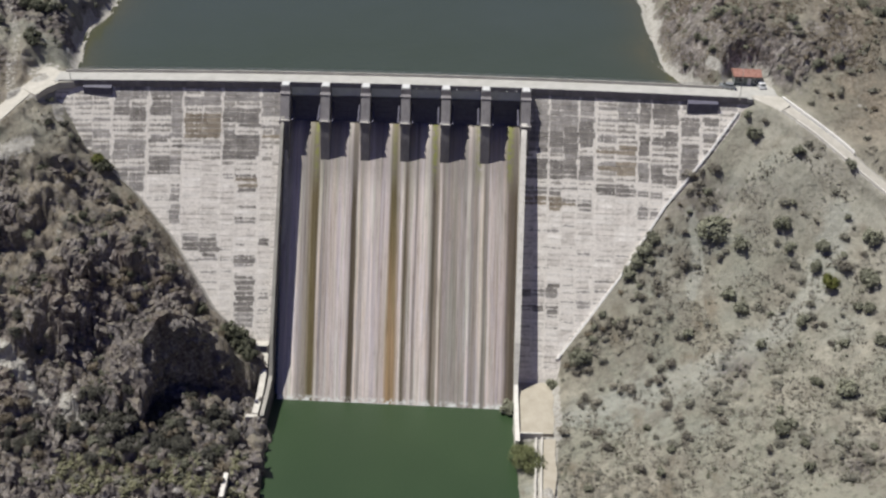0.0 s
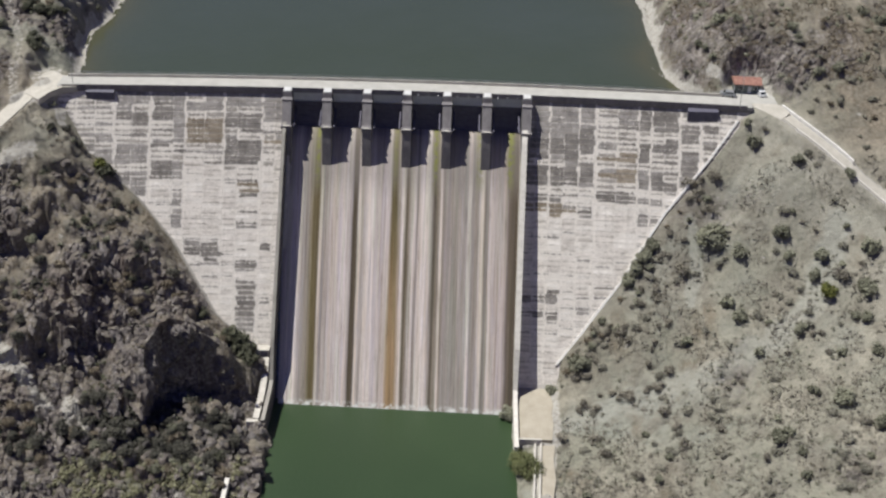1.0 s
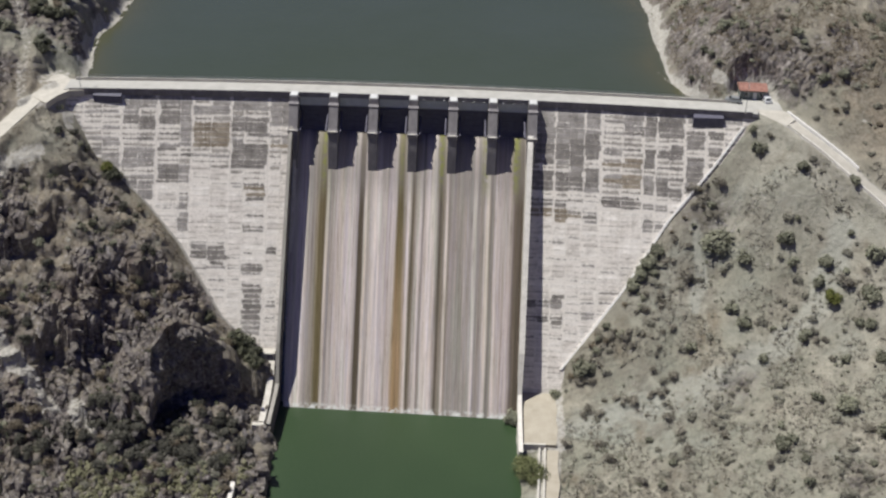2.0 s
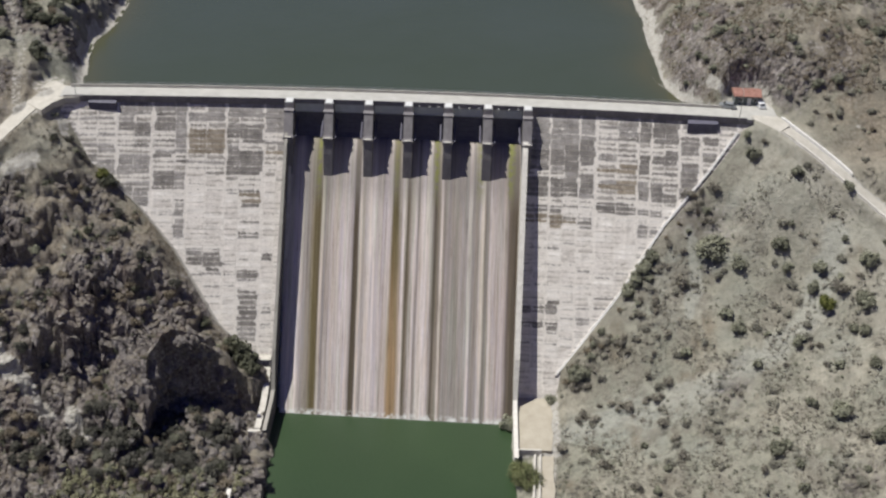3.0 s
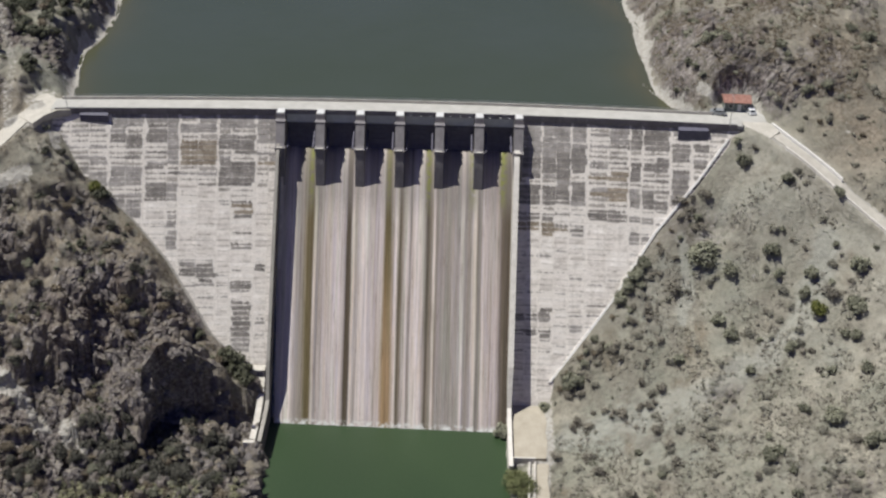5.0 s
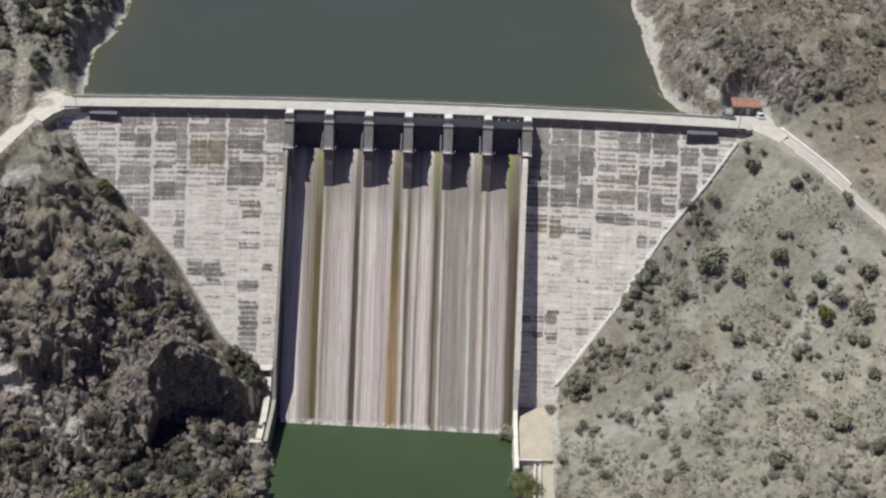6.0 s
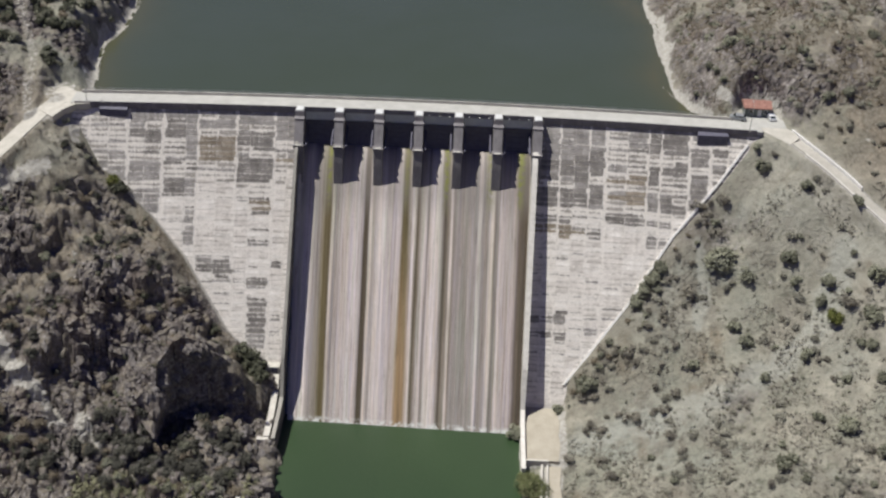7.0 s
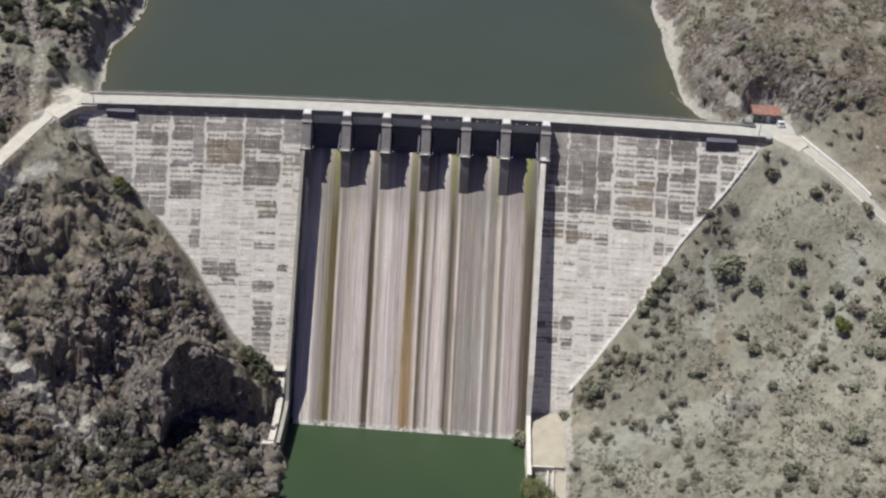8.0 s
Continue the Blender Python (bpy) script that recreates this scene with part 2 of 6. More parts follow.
def face_material(name, a, b, weep, boards):
    """A lift of old dam concrete: mottled, board-marked, with lime weeping out of its joints. weep: how far the lime spreads."""
    n = Nodes(name)
    big, small = n.noise(n.coords(), 0.45, 5), n.noise(n.coords(), 3.5, 4, 0.7)
    lot = n.add("ObjectInfo").outputs["Random"]
    c = n.mix(n.grey(big, 0.36, 0.64), a, b)
    k = n.add("MapRange", {"Value": lot, "To Min": 0.92, "To Max": 1.06}).outputs[0]
    c = n.mix(1.0, c, n.add("CombineColor", {0: k, 1: k, 2: k}).outputs[0], "MULTIPLY")
    drip = n.noise(n.coords((1.1, 0.06, 0.06)), 1.0, 4, 0.75)
    c = n.mix(0.45, c, n.ramp(drip, [(0.32, (0.66, 0.64, 0.60)), (0.5, (1, 1, 1)), (0.68, (1.15, 1.14, 1.12))]), "MULTIPLY")
    lift = n.noise(n.coords((0.16, 0.35, 1.25)), 1.0, 4, 0.75)
    c = n.mix(boards, c, n.ramp(lift, [(0.36, (0.50, 0.47, 0.43)), (0.44, (0.92, 0.91, 0.90)), (0.56, (1.14, 1.135, 1.13)), (0.68, (1.28, 1.27, 1.26))]), "MULTIPLY")
    g = n.add("SeparateXYZ", {0: n.add("TexCoord").outputs["Generated"]})
    # lime weeps in from the joints, as far as the object's colour says for each of the four edges
    joint = n.add("ObjectInfo")
    weeps = n.add("SeparateColor", {0: joint.outputs["Color"]}).outputs
    ragged = n.math("MULTIPLY", n.math("SUBTRACT", n.noise(n.coords((1.3, 0.6, 0.7)), 1.0, 7, 0.85), 0.5), 2.0)
    trickle = n.math("MULTIPLY", n.math("SUBTRACT", n.noise(n.coords((2.6, 0.12, 0.12)), 1.0, 4, 0.8), 0.47), 2.2)
    run = n.math("MULTIPLY", n.math("SUBTRACT", n.noise(n.coords((0.24, 0.13, 0.25)), 1.0, 2), 0.5), 0.9)
    lime = None
    for o, far, size, how in ((0, 0, 4.4, weeps[0]), (0, 1, 4.4, weeps[1]), (1, 1, 1.35, weeps[2]), (1, 0, 1.35, joint.outputs["Alpha"])):
        d = n.math("MULTIPLY", n.math("SUBTRACT", 1.0, g.outputs[o]) if far else g.outputs[o], size)
        d = n.math("ADD", n.math("SUBTRACT", n.math("ADD", d, n.math("ADD", ragged, trickle) if (o, far) == (1, 1) else ragged), n.math("MULTIPLY", how, 0.8)), n.math("SUBTRACT", 0.16 - weep, run))
        one = n.grey(d, 0.10, -0.10)
        lime = one if lime is None else n.math("MAXIMUM", lime, one)
    speck = n.grey(n.noise(n.coords((1.1, 0.7, 0.9)), 1.0, 6, 0.85), 0.56, 0.66)
    lime = n.math("MAXIMUM", lime, n.math("MULTIPLY", speck, 0.6))
    dash = n.noise(n.coords((0.45, 0.2, 0.9)), 1.0, 5, 0.8)
    low = n.grey(n.math("ADD", n.math("MULTIPLY", g.outputs[1], 1.35), n.math("MULTIPLY", n.math("SUBTRACT", dash, 0.5), -1.6)), 0.36, 0.20)
    c = n.mix(n.math("MULTIPLY", low, 0.65), c, n.mix(n.grey(big, 0.4, 0.6), (0.20, 0.18, 0.16), (0.29, 0.265, 0.235)))
    c = n.mix(n.math("MULTIPLY", lime, 0.88), c, n.mix(n.grey(small, 0.3, 0.7), (0.65, 0.605, 0.555), (0.82, 0.775, 0.725)))
    return n.done(c, 0.88, small, 0.4, 0.08, 0.2)


def water_material(name, deep, glint, ripple, calm):
    n = Nodes(name)
    v = n.coords()
    drift = n.noise(v, 0.02, 3)
    c = n.mix(n.grey(drift, 0.35, 0.65), deep, glint)
    c = n.mix(n.math("MULTIPLY", n.add("Attribute", attribute_name="shallow").outputs["Fac"], 0.75), c, (0.085, 0.078, 0.042))
    wave = n.math("ADD", n.noise(v, 0.9, 4), n.math("MULTIPLY", n.noise(v, 0.16, 3), 0.6))
    return n.done(c, calm, wave, ripple, 0.25, 0.5)


LAND = land_material()
CHUTE = chute_material()
LAKE_WATER = water_material("lake_water", (0.050, 0.062, 0.040), (0.054, 0.066, 0.048), 0.12, 0.15)
RIVER_WATER = water_material("green_river_water", (0.024, 0.046, 0.019), (0.030, 0.055, 0.023), 0.25, 0.38)
CONCRETE = plain("pale_concrete", (0.44, 0.415, 0.37), (0.60, 0.57, 0.52), 2.5, 0.85)
JOINT = plain("calcite_joint", (0.42, 0.39, 0.36), (0.60, 0.57, 0.53), 1.2, 0.85)
PANEL = face_material("weathered_concrete", (0.56, 0.52, 0.485), (0.68, 0.638, 0.60), 0.0, 0.5)
PANEL_WHITE = face_material("lime_washed_concrete", (0.60, 0.565, 0.53), (0.74, 0.705, 0.67), 0.1, 0.45)
PANEL_LIMED = face_material("lime_streaked_concrete", (0.25, 0.232, 0.215), (0.38, 0.352, 0.325), 0.0, 0.5)
PANEL_GREY = face_material("grey_stained_concrete", (0.22, 0.207, 0.20), (0.35, 0.328, 0.315), 0.0, 0.45)
PANEL_DARK = face_material("dark_stained_concrete", (0.15, 0.138, 0.131), (0.24, 0.223, 0.21), 0.0, 0.3)
PANEL_BROWN = face_material("brown_stained_concrete", (0.185, 0.152, 0.118), (0.31, 0.268, 0.215), 0.0, 0.45)
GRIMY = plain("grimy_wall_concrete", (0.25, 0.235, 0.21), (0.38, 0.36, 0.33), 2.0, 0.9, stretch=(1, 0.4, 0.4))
# western training wall: the shade of its chute side is put into this colour
WALL_SHADE = plain("shade_darkened_wall_concrete", (0.085, 0.080, 0.085), (0.155, 0.147, 0.15), 2.0, 0.85, stretch=(1, 0.4, 0.4))
PIER = plain("dark_pier_concrete", (0.15, 0.14, 0.147), (0.25, 0.235, 0.24), 1.6, 0.9, stretch=(1, 1, 0.3))
ROAD = plain("bleached_road", (0.36, 0.35, 0.325), (0.46, 0.45, 0.42), 3.0, 0.85)
DUSTY = plain("dusty_road", (0.40, 0.375, 0.325), (0.53, 0.50, 0.445), 2.0, 0.9)
DIRT = plain("packed_pale_earth", (0.33, 0.295, 0.235), (0.42, 0.38, 0.315), 3.0, 0.95)
GIRDER = plain("painted_girder", (0.48, 0.49, 0.47), (0.60, 0.61, 0.585), 1.5, 0.5, spec=0.4)
STEEL = plain("dark_gate_steel", (0.095, 0.092, 0.125), (0.14, 0.135, 0.175), 1.0, 0.6)
GALV = plain("galvanised_steel", (0.30, 0.31, 0.31), (0.42, 0.43, 0.43), 0.6, 0.45, metal=0.6)
WHITE = plain("white_paint", (0.50, 0.50, 0.49), (0.62, 0.62, 0.61), 1.0, 0.6)
TILE = plain("terracotta_tile", (0.27, 0.135, 0.105), (0.35, 0.195, 0.16), 0.7, 0.85, vary=0.15)
WALLS = plain("grey_green_render", (0.115, 0.14, 0.13), (0.17, 0.19, 0.175), 0.9, 0.85)
GLASS = Nodes("dark_glass").done((0.02, 0.025, 0.03), 0.08, spec=0.6)
RUBBER = Nodes("black_rubber").done((0.015, 0.015, 0.016), 0.8)
CARPAINT = Nodes("white_car_paint").done((0.70, 0.71, 0.72), 0.25, spec=0.5)
SILVER = Nodes("silver_car_paint").done((0.33, 0.35, 0.37), 0.3, spec=0.5, metal=0.4)
WHITEWASH = plain("whitewashed_concrete", (0.68, 0.66, 0.63), (0.84, 0.82, 0.79), 1.2, 0.8)
LIME = plain("lime_white_concrete", (0.54, 0.51, 0.47), (0.70, 0.67, 0.62), 1.2, 0.85)
BOULDER = plain("dark_boulder_stone", (0.045, 0.041, 0.042), (0.15, 0.137, 0.13), 0.8, 0.95, fine=5.0, vary=0.45, bump=0.8)
BARK = plain("bark", (0.07, 0.05, 0.035), (0.14, 0.105, 0.075), 0.3, 0.95)


def leaf_material(name, a, b, c):
    n = Nodes(name)
    isle = n.add("NewGeometry").outputs["Random Per Island"]
    info = n.add("ObjectInfo").outputs["Random"]
    col = n.ramp(isle, [(0.0, a), (0.55, b), (1.0, c)])
    k = n.add("MapRange", {"Value": info, "To Min": 0.75, "To Max": 1.25}).outputs[0]
    col = n.mix(1.0, col, n.add("CombineColor", {0: k, 1: k, 2: k}).outputs[0], "MULTIPLY")
    return n.done(col, 0.75, spec=0.2)


LEAF = leaf_material("olive_leaves", (0.12, 0.122, 0.088), (0.19, 0.192, 0.14), (0.27, 0.268, 0.20))
LEAF_DARK = leaf_material("dark_leaves", (0.050, 0.053, 0.036), (0.085, 0.087, 0.060), (0.135, 0.135, 0.094))
LEAF_GREY = leaf_material("dusty_dark_leaves", (0.044, 0.043, 0.036), (0.072, 0.070, 0.057), (0.115, 0.110, 0.090))
LEAF_BRIGHT = leaf_material("yellow_green_leaves", (0.07, 0.085, 0.018), (0.13, 0.14, 0.038), (0.21, 0.205, 0.07))
LEAF_BANK = leaf_material("bank_grass", (0.105, 0.105, 0.060), (0.165, 0.16, 0.098), (0.245, 0.235, 0.155))
LEAF_LUSH = leaf_material("lush_leaves", (0.095, 0.108, 0.045), (0.135, 0.146, 0.066), (0.175, 0.18, 0.092))
LEAF_SAGE = leaf_material("sage_leaves", (0.165, 0.16, 0.127), (0.235, 0.225, 0.182), (0.30, 0.288, 0.237))
LEAF_DRY = leaf_material("dry_grey_twigs", (0.14, 0.128, 0.102), (0.215, 0.197, 0.16), (0.31, 0.286, 0.236))
LEAF_RUST = leaf_material("rusty_scrub", (0.10, 0.080, 0.056), (0.165, 0.138, 0.10), (0.24, 0.205, 0.155))


# ---------------------------------------------------------------- lie of the land
LAKE, RIVER, CREST = 63.3, 0.0, 66.2
YS = [-80, -60, -45, -30, -15, 0, 18, 45, 90]
WEST_X = [-130, -105, -90, -75, -60, -46, -34]
WEST_Z = [
    [21, 8, 3, 2, 2, 2, 0], [30, 16, 9, 6, 4, 4, 0], [38, 27, 21, 19, 16, 8, 2], [47, 41, 39, 36, 31, 17, 6],
    [57, 57, 58, 46, 36, 19, 5], [66, 67, 65, 54, 33, 15, 1], [74, 75, 69, 49, 30, 13, 0], [81, 76, 69, 47, 29, 13, 1],
    [91, 80, 71, 47, 32, 18, 6]]
EAST_X = [34, 48, 62, 76, 92, 110, 135]
EAST_Z = [
    [0, 2, 2, 5, 11, 19, 30], [2, 4, 8, 13, 20, 26, 38], [3, 8, 14, 22, 26, 33, 45], [6, 18, 27, 31, 36, 43, 52],
    [5, 21, 38, 44, 55, 57, 59], [1, 19, 39, 59, 63, 65, 64], [6, 28, 52, 74, 79, 78, 69], [15, 35, 58, 73, 81, 85, 81],
    [23, 40, 60, 71, 82, 92, 92]]
# where the wings of the dam meet the rock: x, y, z from the crest down
CONTACT_W = [(-90, 0.0, 65.5), (-84, -3.0, 60.0), (-78.3, -8.2, 51.4), (-66.7, -14.0, 42.0), (-57.9, -19.6, 33.2), (-46.7, -29.3, 17.8), (-43.1, -31.2, 14.9), (-37.2, -34.9, 9.0)]
CONTACT_E = [(97.0, -3.4, 64.4), (90.0, -0.6, 65.8), (86.0, -0.4, 65.4), (82.5, -1.1, 62.8), (75.5, -6.6, 53.9), (64.5, -14.3, 41.6), (54.3, -23.6, 26.8), (42.6, -32.6, 12.7), (38.5, -35.3, 8.3)]

# the waterline of the lake along both banks
SHORE_E = [(p, q, LAKE) for p, q in ((55.0, 98.0), (61.2, 84.8), (62.8, 79.9), (64.9, 74.3), (67.4, 70.5), (68.3, 65.9), (67.2, 60.3), (67.6, 54.2), (67.4, 47.5), (64.4, 38.5), (63.1, 33.6), (64.4, 28.0), (66.5, 22.1), (69.2, 15.8), (72.3, 11.6), (75.5, 7.5))]
SHORE_W = [(p, q, LAKE) for p, q in ((-88.5, 98.0), (-87.5, 76.2), (-86.2, 66.6), (-86.1, 52.7), (-87.5, 44.6), (-89.5, 38.7), (-88.0, 25.8), (-85.0, 12.2))]


def hermite(x, xs, vals):
    """Smooth curve through vals (a list of arrays or numbers) at the stations xs."""
    xs = np.asarray(xs, float)
    vals = np.asarray([np.broadcast_to(v, x.shape) for v in vals])
    slope = np.gradient(vals, xs, axis=0)
    i = np.clip(np.searchsorted(xs, x) - 1, 0, len(xs) - 2)
    h = xs[i + 1] - xs[i]
    t = np.clip((x - xs[i]) / h, 0, 1)
    k = np.arange(x.size)
    flat = vals.reshape(len(xs), -1)
    fs = slope.reshape(len(xs), -1)
    i1, t1, h1 = i.ravel(), t.ravel(), h.ravel()
    a, b, c, d = flat[i1, k], flat[i1 + 1, k], fs[i1, k] * h1, fs[i1 + 1, k] * h1
    out = (2 * t1**3 - 3 * t1**2 + 1) * a + (t1**3 - 2 * t1**2 + t1) * c + (3 * t1**2 - 2 * t1**3) * b + (t1**3 - t1**2) * d
    return out.reshape(x.shape)


def bank(x, y, xs, rows):
    return hermite(y, YS, [hermite(x, xs, row) for row in rows])


def _hash(ix, iy, seed):
    n = (ix * 374761393 + iy * 668265263 + seed * 1274126177) & 0xFFFFFFFF
    n = ((n ^ (n >> 13)) * 1274126177) & 0xFFFFFFFF
    return ((n ^ (n >> 16)) & 0xFFFFFF) / float(0xFFFFFF)


def gnoise(x, y, seed=0):
    """Gradient noise, about -0.7 to 0.7."""
    ix, iy = np.floor(x).astype(np.int64), np.floor(y).astype(np.int64)
    fx, fy = x - ix, y - iy
    u, v = fx**3 * (fx * (6 * fx - 15) + 10), fy**3 * (fy * (6 * fy - 15) + 10)
    def corner(dx, dy):
        a = _hash(ix + dx, iy + dy, seed) * 2 * math.pi
        return np.cos(a) * (fx - dx) + np.sin(a) * (fy - dy)
    low = corner(0, 0) * (1 - u) + corner(1, 0) * u
    high = corner(0, 1) * (1 - u) + corner(1, 1) * u
    return low * (1 - v) + high * v


def fbm(x, y, size, octaves, seed=0, gain=0.5):
    return sum(gnoise(x / size * 2**o + 17.3 * o, y / size * 2**o - 9.1 * o, seed + o) * gain**o for o in range(octaves))


def ridged(x, y, size, octaves, seed=0, gain=0.5):
    return sum((0.5 - np.abs(gnoise(x / size * 2**o + 5.7 * o, y / size * 2**o + 3.3 * o, seed + o)) * 1.6) * gain**o for o in range(octaves))


def lumps(x, y, size, seed=0):
    """Boulders side by side: 1 at their tops, 0 in the cracks between them."""
    u, v = x / size, y / size
    ix, iy = np.floor(u).astype(np.int64), np.floor(v).astype(np.int64)
    first, second, tall = np.full(x.shape, 9.0), np.full(x.shape, 9.0), np.zeros(x.shape)
    for dx in (-1, 0, 1):
        for dy in (-1, 0, 1):
            cx, cy = ix + dx, iy + dy
            d = np.hypot(u - cx - 0.1 - 0.8 * _hash(cx, cy, seed), v - cy - 0.1 - 0.8 * _hash(cx, cy, seed + 7))
            closer = d < first
            second = np.where(closer, first, np.minimum(second, d))
            tall = np.where(closer, _hash(cx, cy, seed + 13), tall)
            first = np.minimum(first, d)
    return np.clip((second - first) * 1.6, 0, 1) ** 0.6 * (0.35 + 0.65 * tall)


def noise3(x, y, z, size, seed=0):
    """Value noise in space, -0.5 to 0.5."""
    u, v, w = x / size, y / size, z / size
    ix, iy, iz = (np.floor(q).astype(np.int64) for q in (u, v, w))
    fx, fy, fz = (q * q * (3 - 2 * q) for q in (u - ix, v - iy, w - iz))
    total = np.zeros(x.shape)
    for dx in (0, 1):
        for dy in (0, 1):
            for dz in (0, 1):
                k = (fx if dx else 1 - fx) * (fy if dy else 1 - fy) * (fz if dz else 1 - fz)
                total += k * _hash(ix + dx + (iz + dz) * 7919, iy + dy + (iz + dz) * 104729, seed)
    return total - 0.5


def blocks3(x, y, z, size, seed=0):
    """Rock broken into blocks: up to 1 on their faces, 0 in the cracks."""
    u, v, w = x / size, y / size, z / size
    ix, iy, iz = (np.floor(q).astype(np.int64) for q in (u, v, w))
    first, second, tall = np.full(x.shape, 9.0), np.full(x.shape, 9.0), np.zeros(x.shape)
    for dx in (-1, 0, 1):
        for dy in (-1, 0, 1):
            for dz in (-1, 0, 1):
                a, b, c = ix + dx, iy + dy, iz + dz
                p, q = a + c * 7919, b + c * 104729
                d = np.sqrt((u - a - 0.1 - 0.8 * _hash(p, q, seed)) ** 2 + (v - b - 0.1 - 0.8 * _hash(p, q, seed + 7)) ** 2 + (w - c - 0.1 - 0.8 * _hash(p, q, seed + 11)) ** 2)
                closer = d < first
                second = np.where(closer, first, np.minimum(second, d))
                tall = np.where(closer, _hash(p, q, seed + 13), tall)
                first = np.minimum(first, d)
    return np.clip((second - first) * 2.2, 0, 1) ** 0.7 * (0.3 + 0.7 * tall)


def near_line(x, y, line):
    """Distance in plan to a polyline of (x, y, z), and its height at the nearest place."""
    best, height = np.full(x.shape, 1e9), np.zeros(x.shape)
    for (ax, ay, az), (bx, by, bz) in zip(line, line[1:]):
        ux, uy = bx - ax, by - ay
        t = np.clip(((x - ax) * ux + (y - ay) * uy) / (ux * ux + uy * uy), 0, 1)
        far = np.hypot(x - ax - t * ux, y - ay - t * uy)
        height = np.where(far < best, az + t * (bz - az), height)
        best = np.minimum(far, best)
    return best, height


def which_side(x, y, line):
    """1 to the right of the nearest stretch of a polyline, -1 to its left."""
    best, side = np.full(x.shape, 1e9), np.zeros(x.shape)
    for (ax, ay, _), (bx, by, _) in zip(line, line[1:]):
        ux, uy = bx - ax, by - ay
        t = np.clip(((x - ax) * ux + (y - ay) * uy) / (ux * ux + uy * uy), 0, 1)
        far = np.hypot(x - ax - t * ux, y - ay - t * uy)
        side = np.where(far < best, np.sign((x - ax) * uy - (y - ay) * ux), side)
        best = np.minimum(far, best)
    return side


def smooth(a, b, x):
    t = np.clip((x - a) / (b - a), 0, 1)
    return t * t * (3 - 2 * t)


def base_land(x, y):
    """The smooth valley: two banks, the river bed and the drowned valley behind the dam."""
    west = bank(np.clip(x, -130, -34), np.clip(y, -80, 90), WEST_X, WEST_Z)
    east = bank(np.clip(x, 34, 135), np.clip(y, -80, 90), EAST_X, EAST_Z)
    t = np.clip((x + 34) / 68, 0, 1)
    mid = west * (1 - t) + east * t - 24 * t * (1 - t)
    z = np.where(x < -34, west, np.where(x > 34, east, mid))
    out = np.maximum(np.abs(x) - 132, 0)
    z = z + 0.42 * np.minimum(out, 500) * smooth(0, 60, out)
    away = np.maximum(np.abs(y) - 90, 0)
    return z + smooth(60, 420, np.abs(x)) * 0.12 * np.minimum(away, 900)


def rocky_land(x, y):
    """How rocky the ground is, 0 to 1."""
    west = smooth(10, -25, x)
    r = west * np.where(y < 8, 0.92, 0.62) + (1 - west) * np.where(y > 10, 0.44, np.where(y > 10 - 0.95 * (x - 88), 0.30, 0.16))
    knoll = np.exp(-(((x + 87) / 10) ** 2) - ((y + 7) / 8) ** 2)
    knoll = np.maximum(knoll, 0.9 * np.exp(-(((x + 95) / 9) ** 2) - ((y + 15) / 7) ** 2))
    slab, _ = near_line(x, y, CONTACT_W[2:5])
    knoll = np.maximum(knoll, np.exp(-((slab / 6.5) ** 2)))
    r = r + 0.5 * np.exp(-(((x - 77) / 10) ** 2) - ((y - 30) / 17) ** 2) - 0.4 * np.exp(-(((x - 118) / 9) ** 2) - ((y - 3) / 16) ** 2)
    return np.clip(r + 0.55 * fbm(x, y, 22.0, 3, 40), 0, 1) * (1 - 0.75 * knoll)


ROAD_E = [(86.0, 4.2, 66.1), (90.0, 1.6, 65.8), (93.6, -2.4, 65.0), (97.2, -5.8, 63.5), (100.5, -8.4, 62.0), (103.7, -10.9, 60.3), (106.8, -13.8, 58.6), (110.6, -17.2, 56.2), (115.2, -20.4, 53.5), (130.0, -34.0, 46.0)]
ROAD_W = [(-88.1, 2.6, 66.1), (-91.5, -0.7, 65.6), (-94.6, -4.8, 64.4), (-99.0, -11.1, 61.4), (-108.0, -22.0, 55.0)]
TRACK_W = [(-110.0, 36.0, 78.5), (-105.4, 24.8, 76.2), (-100.2, 13.1, 72.0), (-99.6, 3.8, 68.5), (-98.0, -4.0, 65.0)]
LEDGE_W = [(-104.0, -21.5, 50.5), (-97.5, -19.0, 53.0), (-93.5, -17.8, 54.2), (-91.0, -17.0, 54.6)]
SCREE_W = [(-106.0, -38.0, 30.0), (-100.1, -43.9, 24.8), (-97.5, -46.9, 21.2), (-93.8, -49.3, 18.0), (-89.8, -50.6, 14.0), (-86.4, -52.8, 9.8), (-82.7, -57.4, 9.0)]
SWATH_E = [(42.9, -49.6, 4.5), (53.8, -48.6, 8.5), (67.1, -49.4, 14.2), (77.1, -48.3, 20.2), (88.0, -44.9, 24.8), (97.0, -40.5, 30.0), (101.0, -33.0, 36.5), (104.9, -25.0, 43.5)]
PATH_E = [(70.9, -15.7, 42.6), (72.1, -19.8, 38.5), (72.9, -26.2, 32.7), (70.0, -33.0, 27.0)]
OCHRE_E = [(113.0, 22.0, 86.0), (113.0, 8.0, 82.0), (116.0, -2.0, 74.0), (122.0, 0.0, 60.0)]
RUBBLE_E = [(76.8, 12.4, 71.0), (78.5, 10.4, 70.0), (80.2, 9.2, 69.0), (81.5, 8.6, 68.0)]
CLIFF = [(-60.0, -61.0, 12.0), (-58.8, -57.0, 18.0), (-59.0, -51.9, 25.5), (-54.0, -46.9, 28.0), (-47.0, -45.4, 24.5), (-40.9, -44.7, 17.2), (-37.4, -42.5, 10.7)]
SCREE_W2 = [(-78.5, -54.0, 10.8), (-76.4, -58.4, 7.0), (-72.4, -62.6, 4.4)]


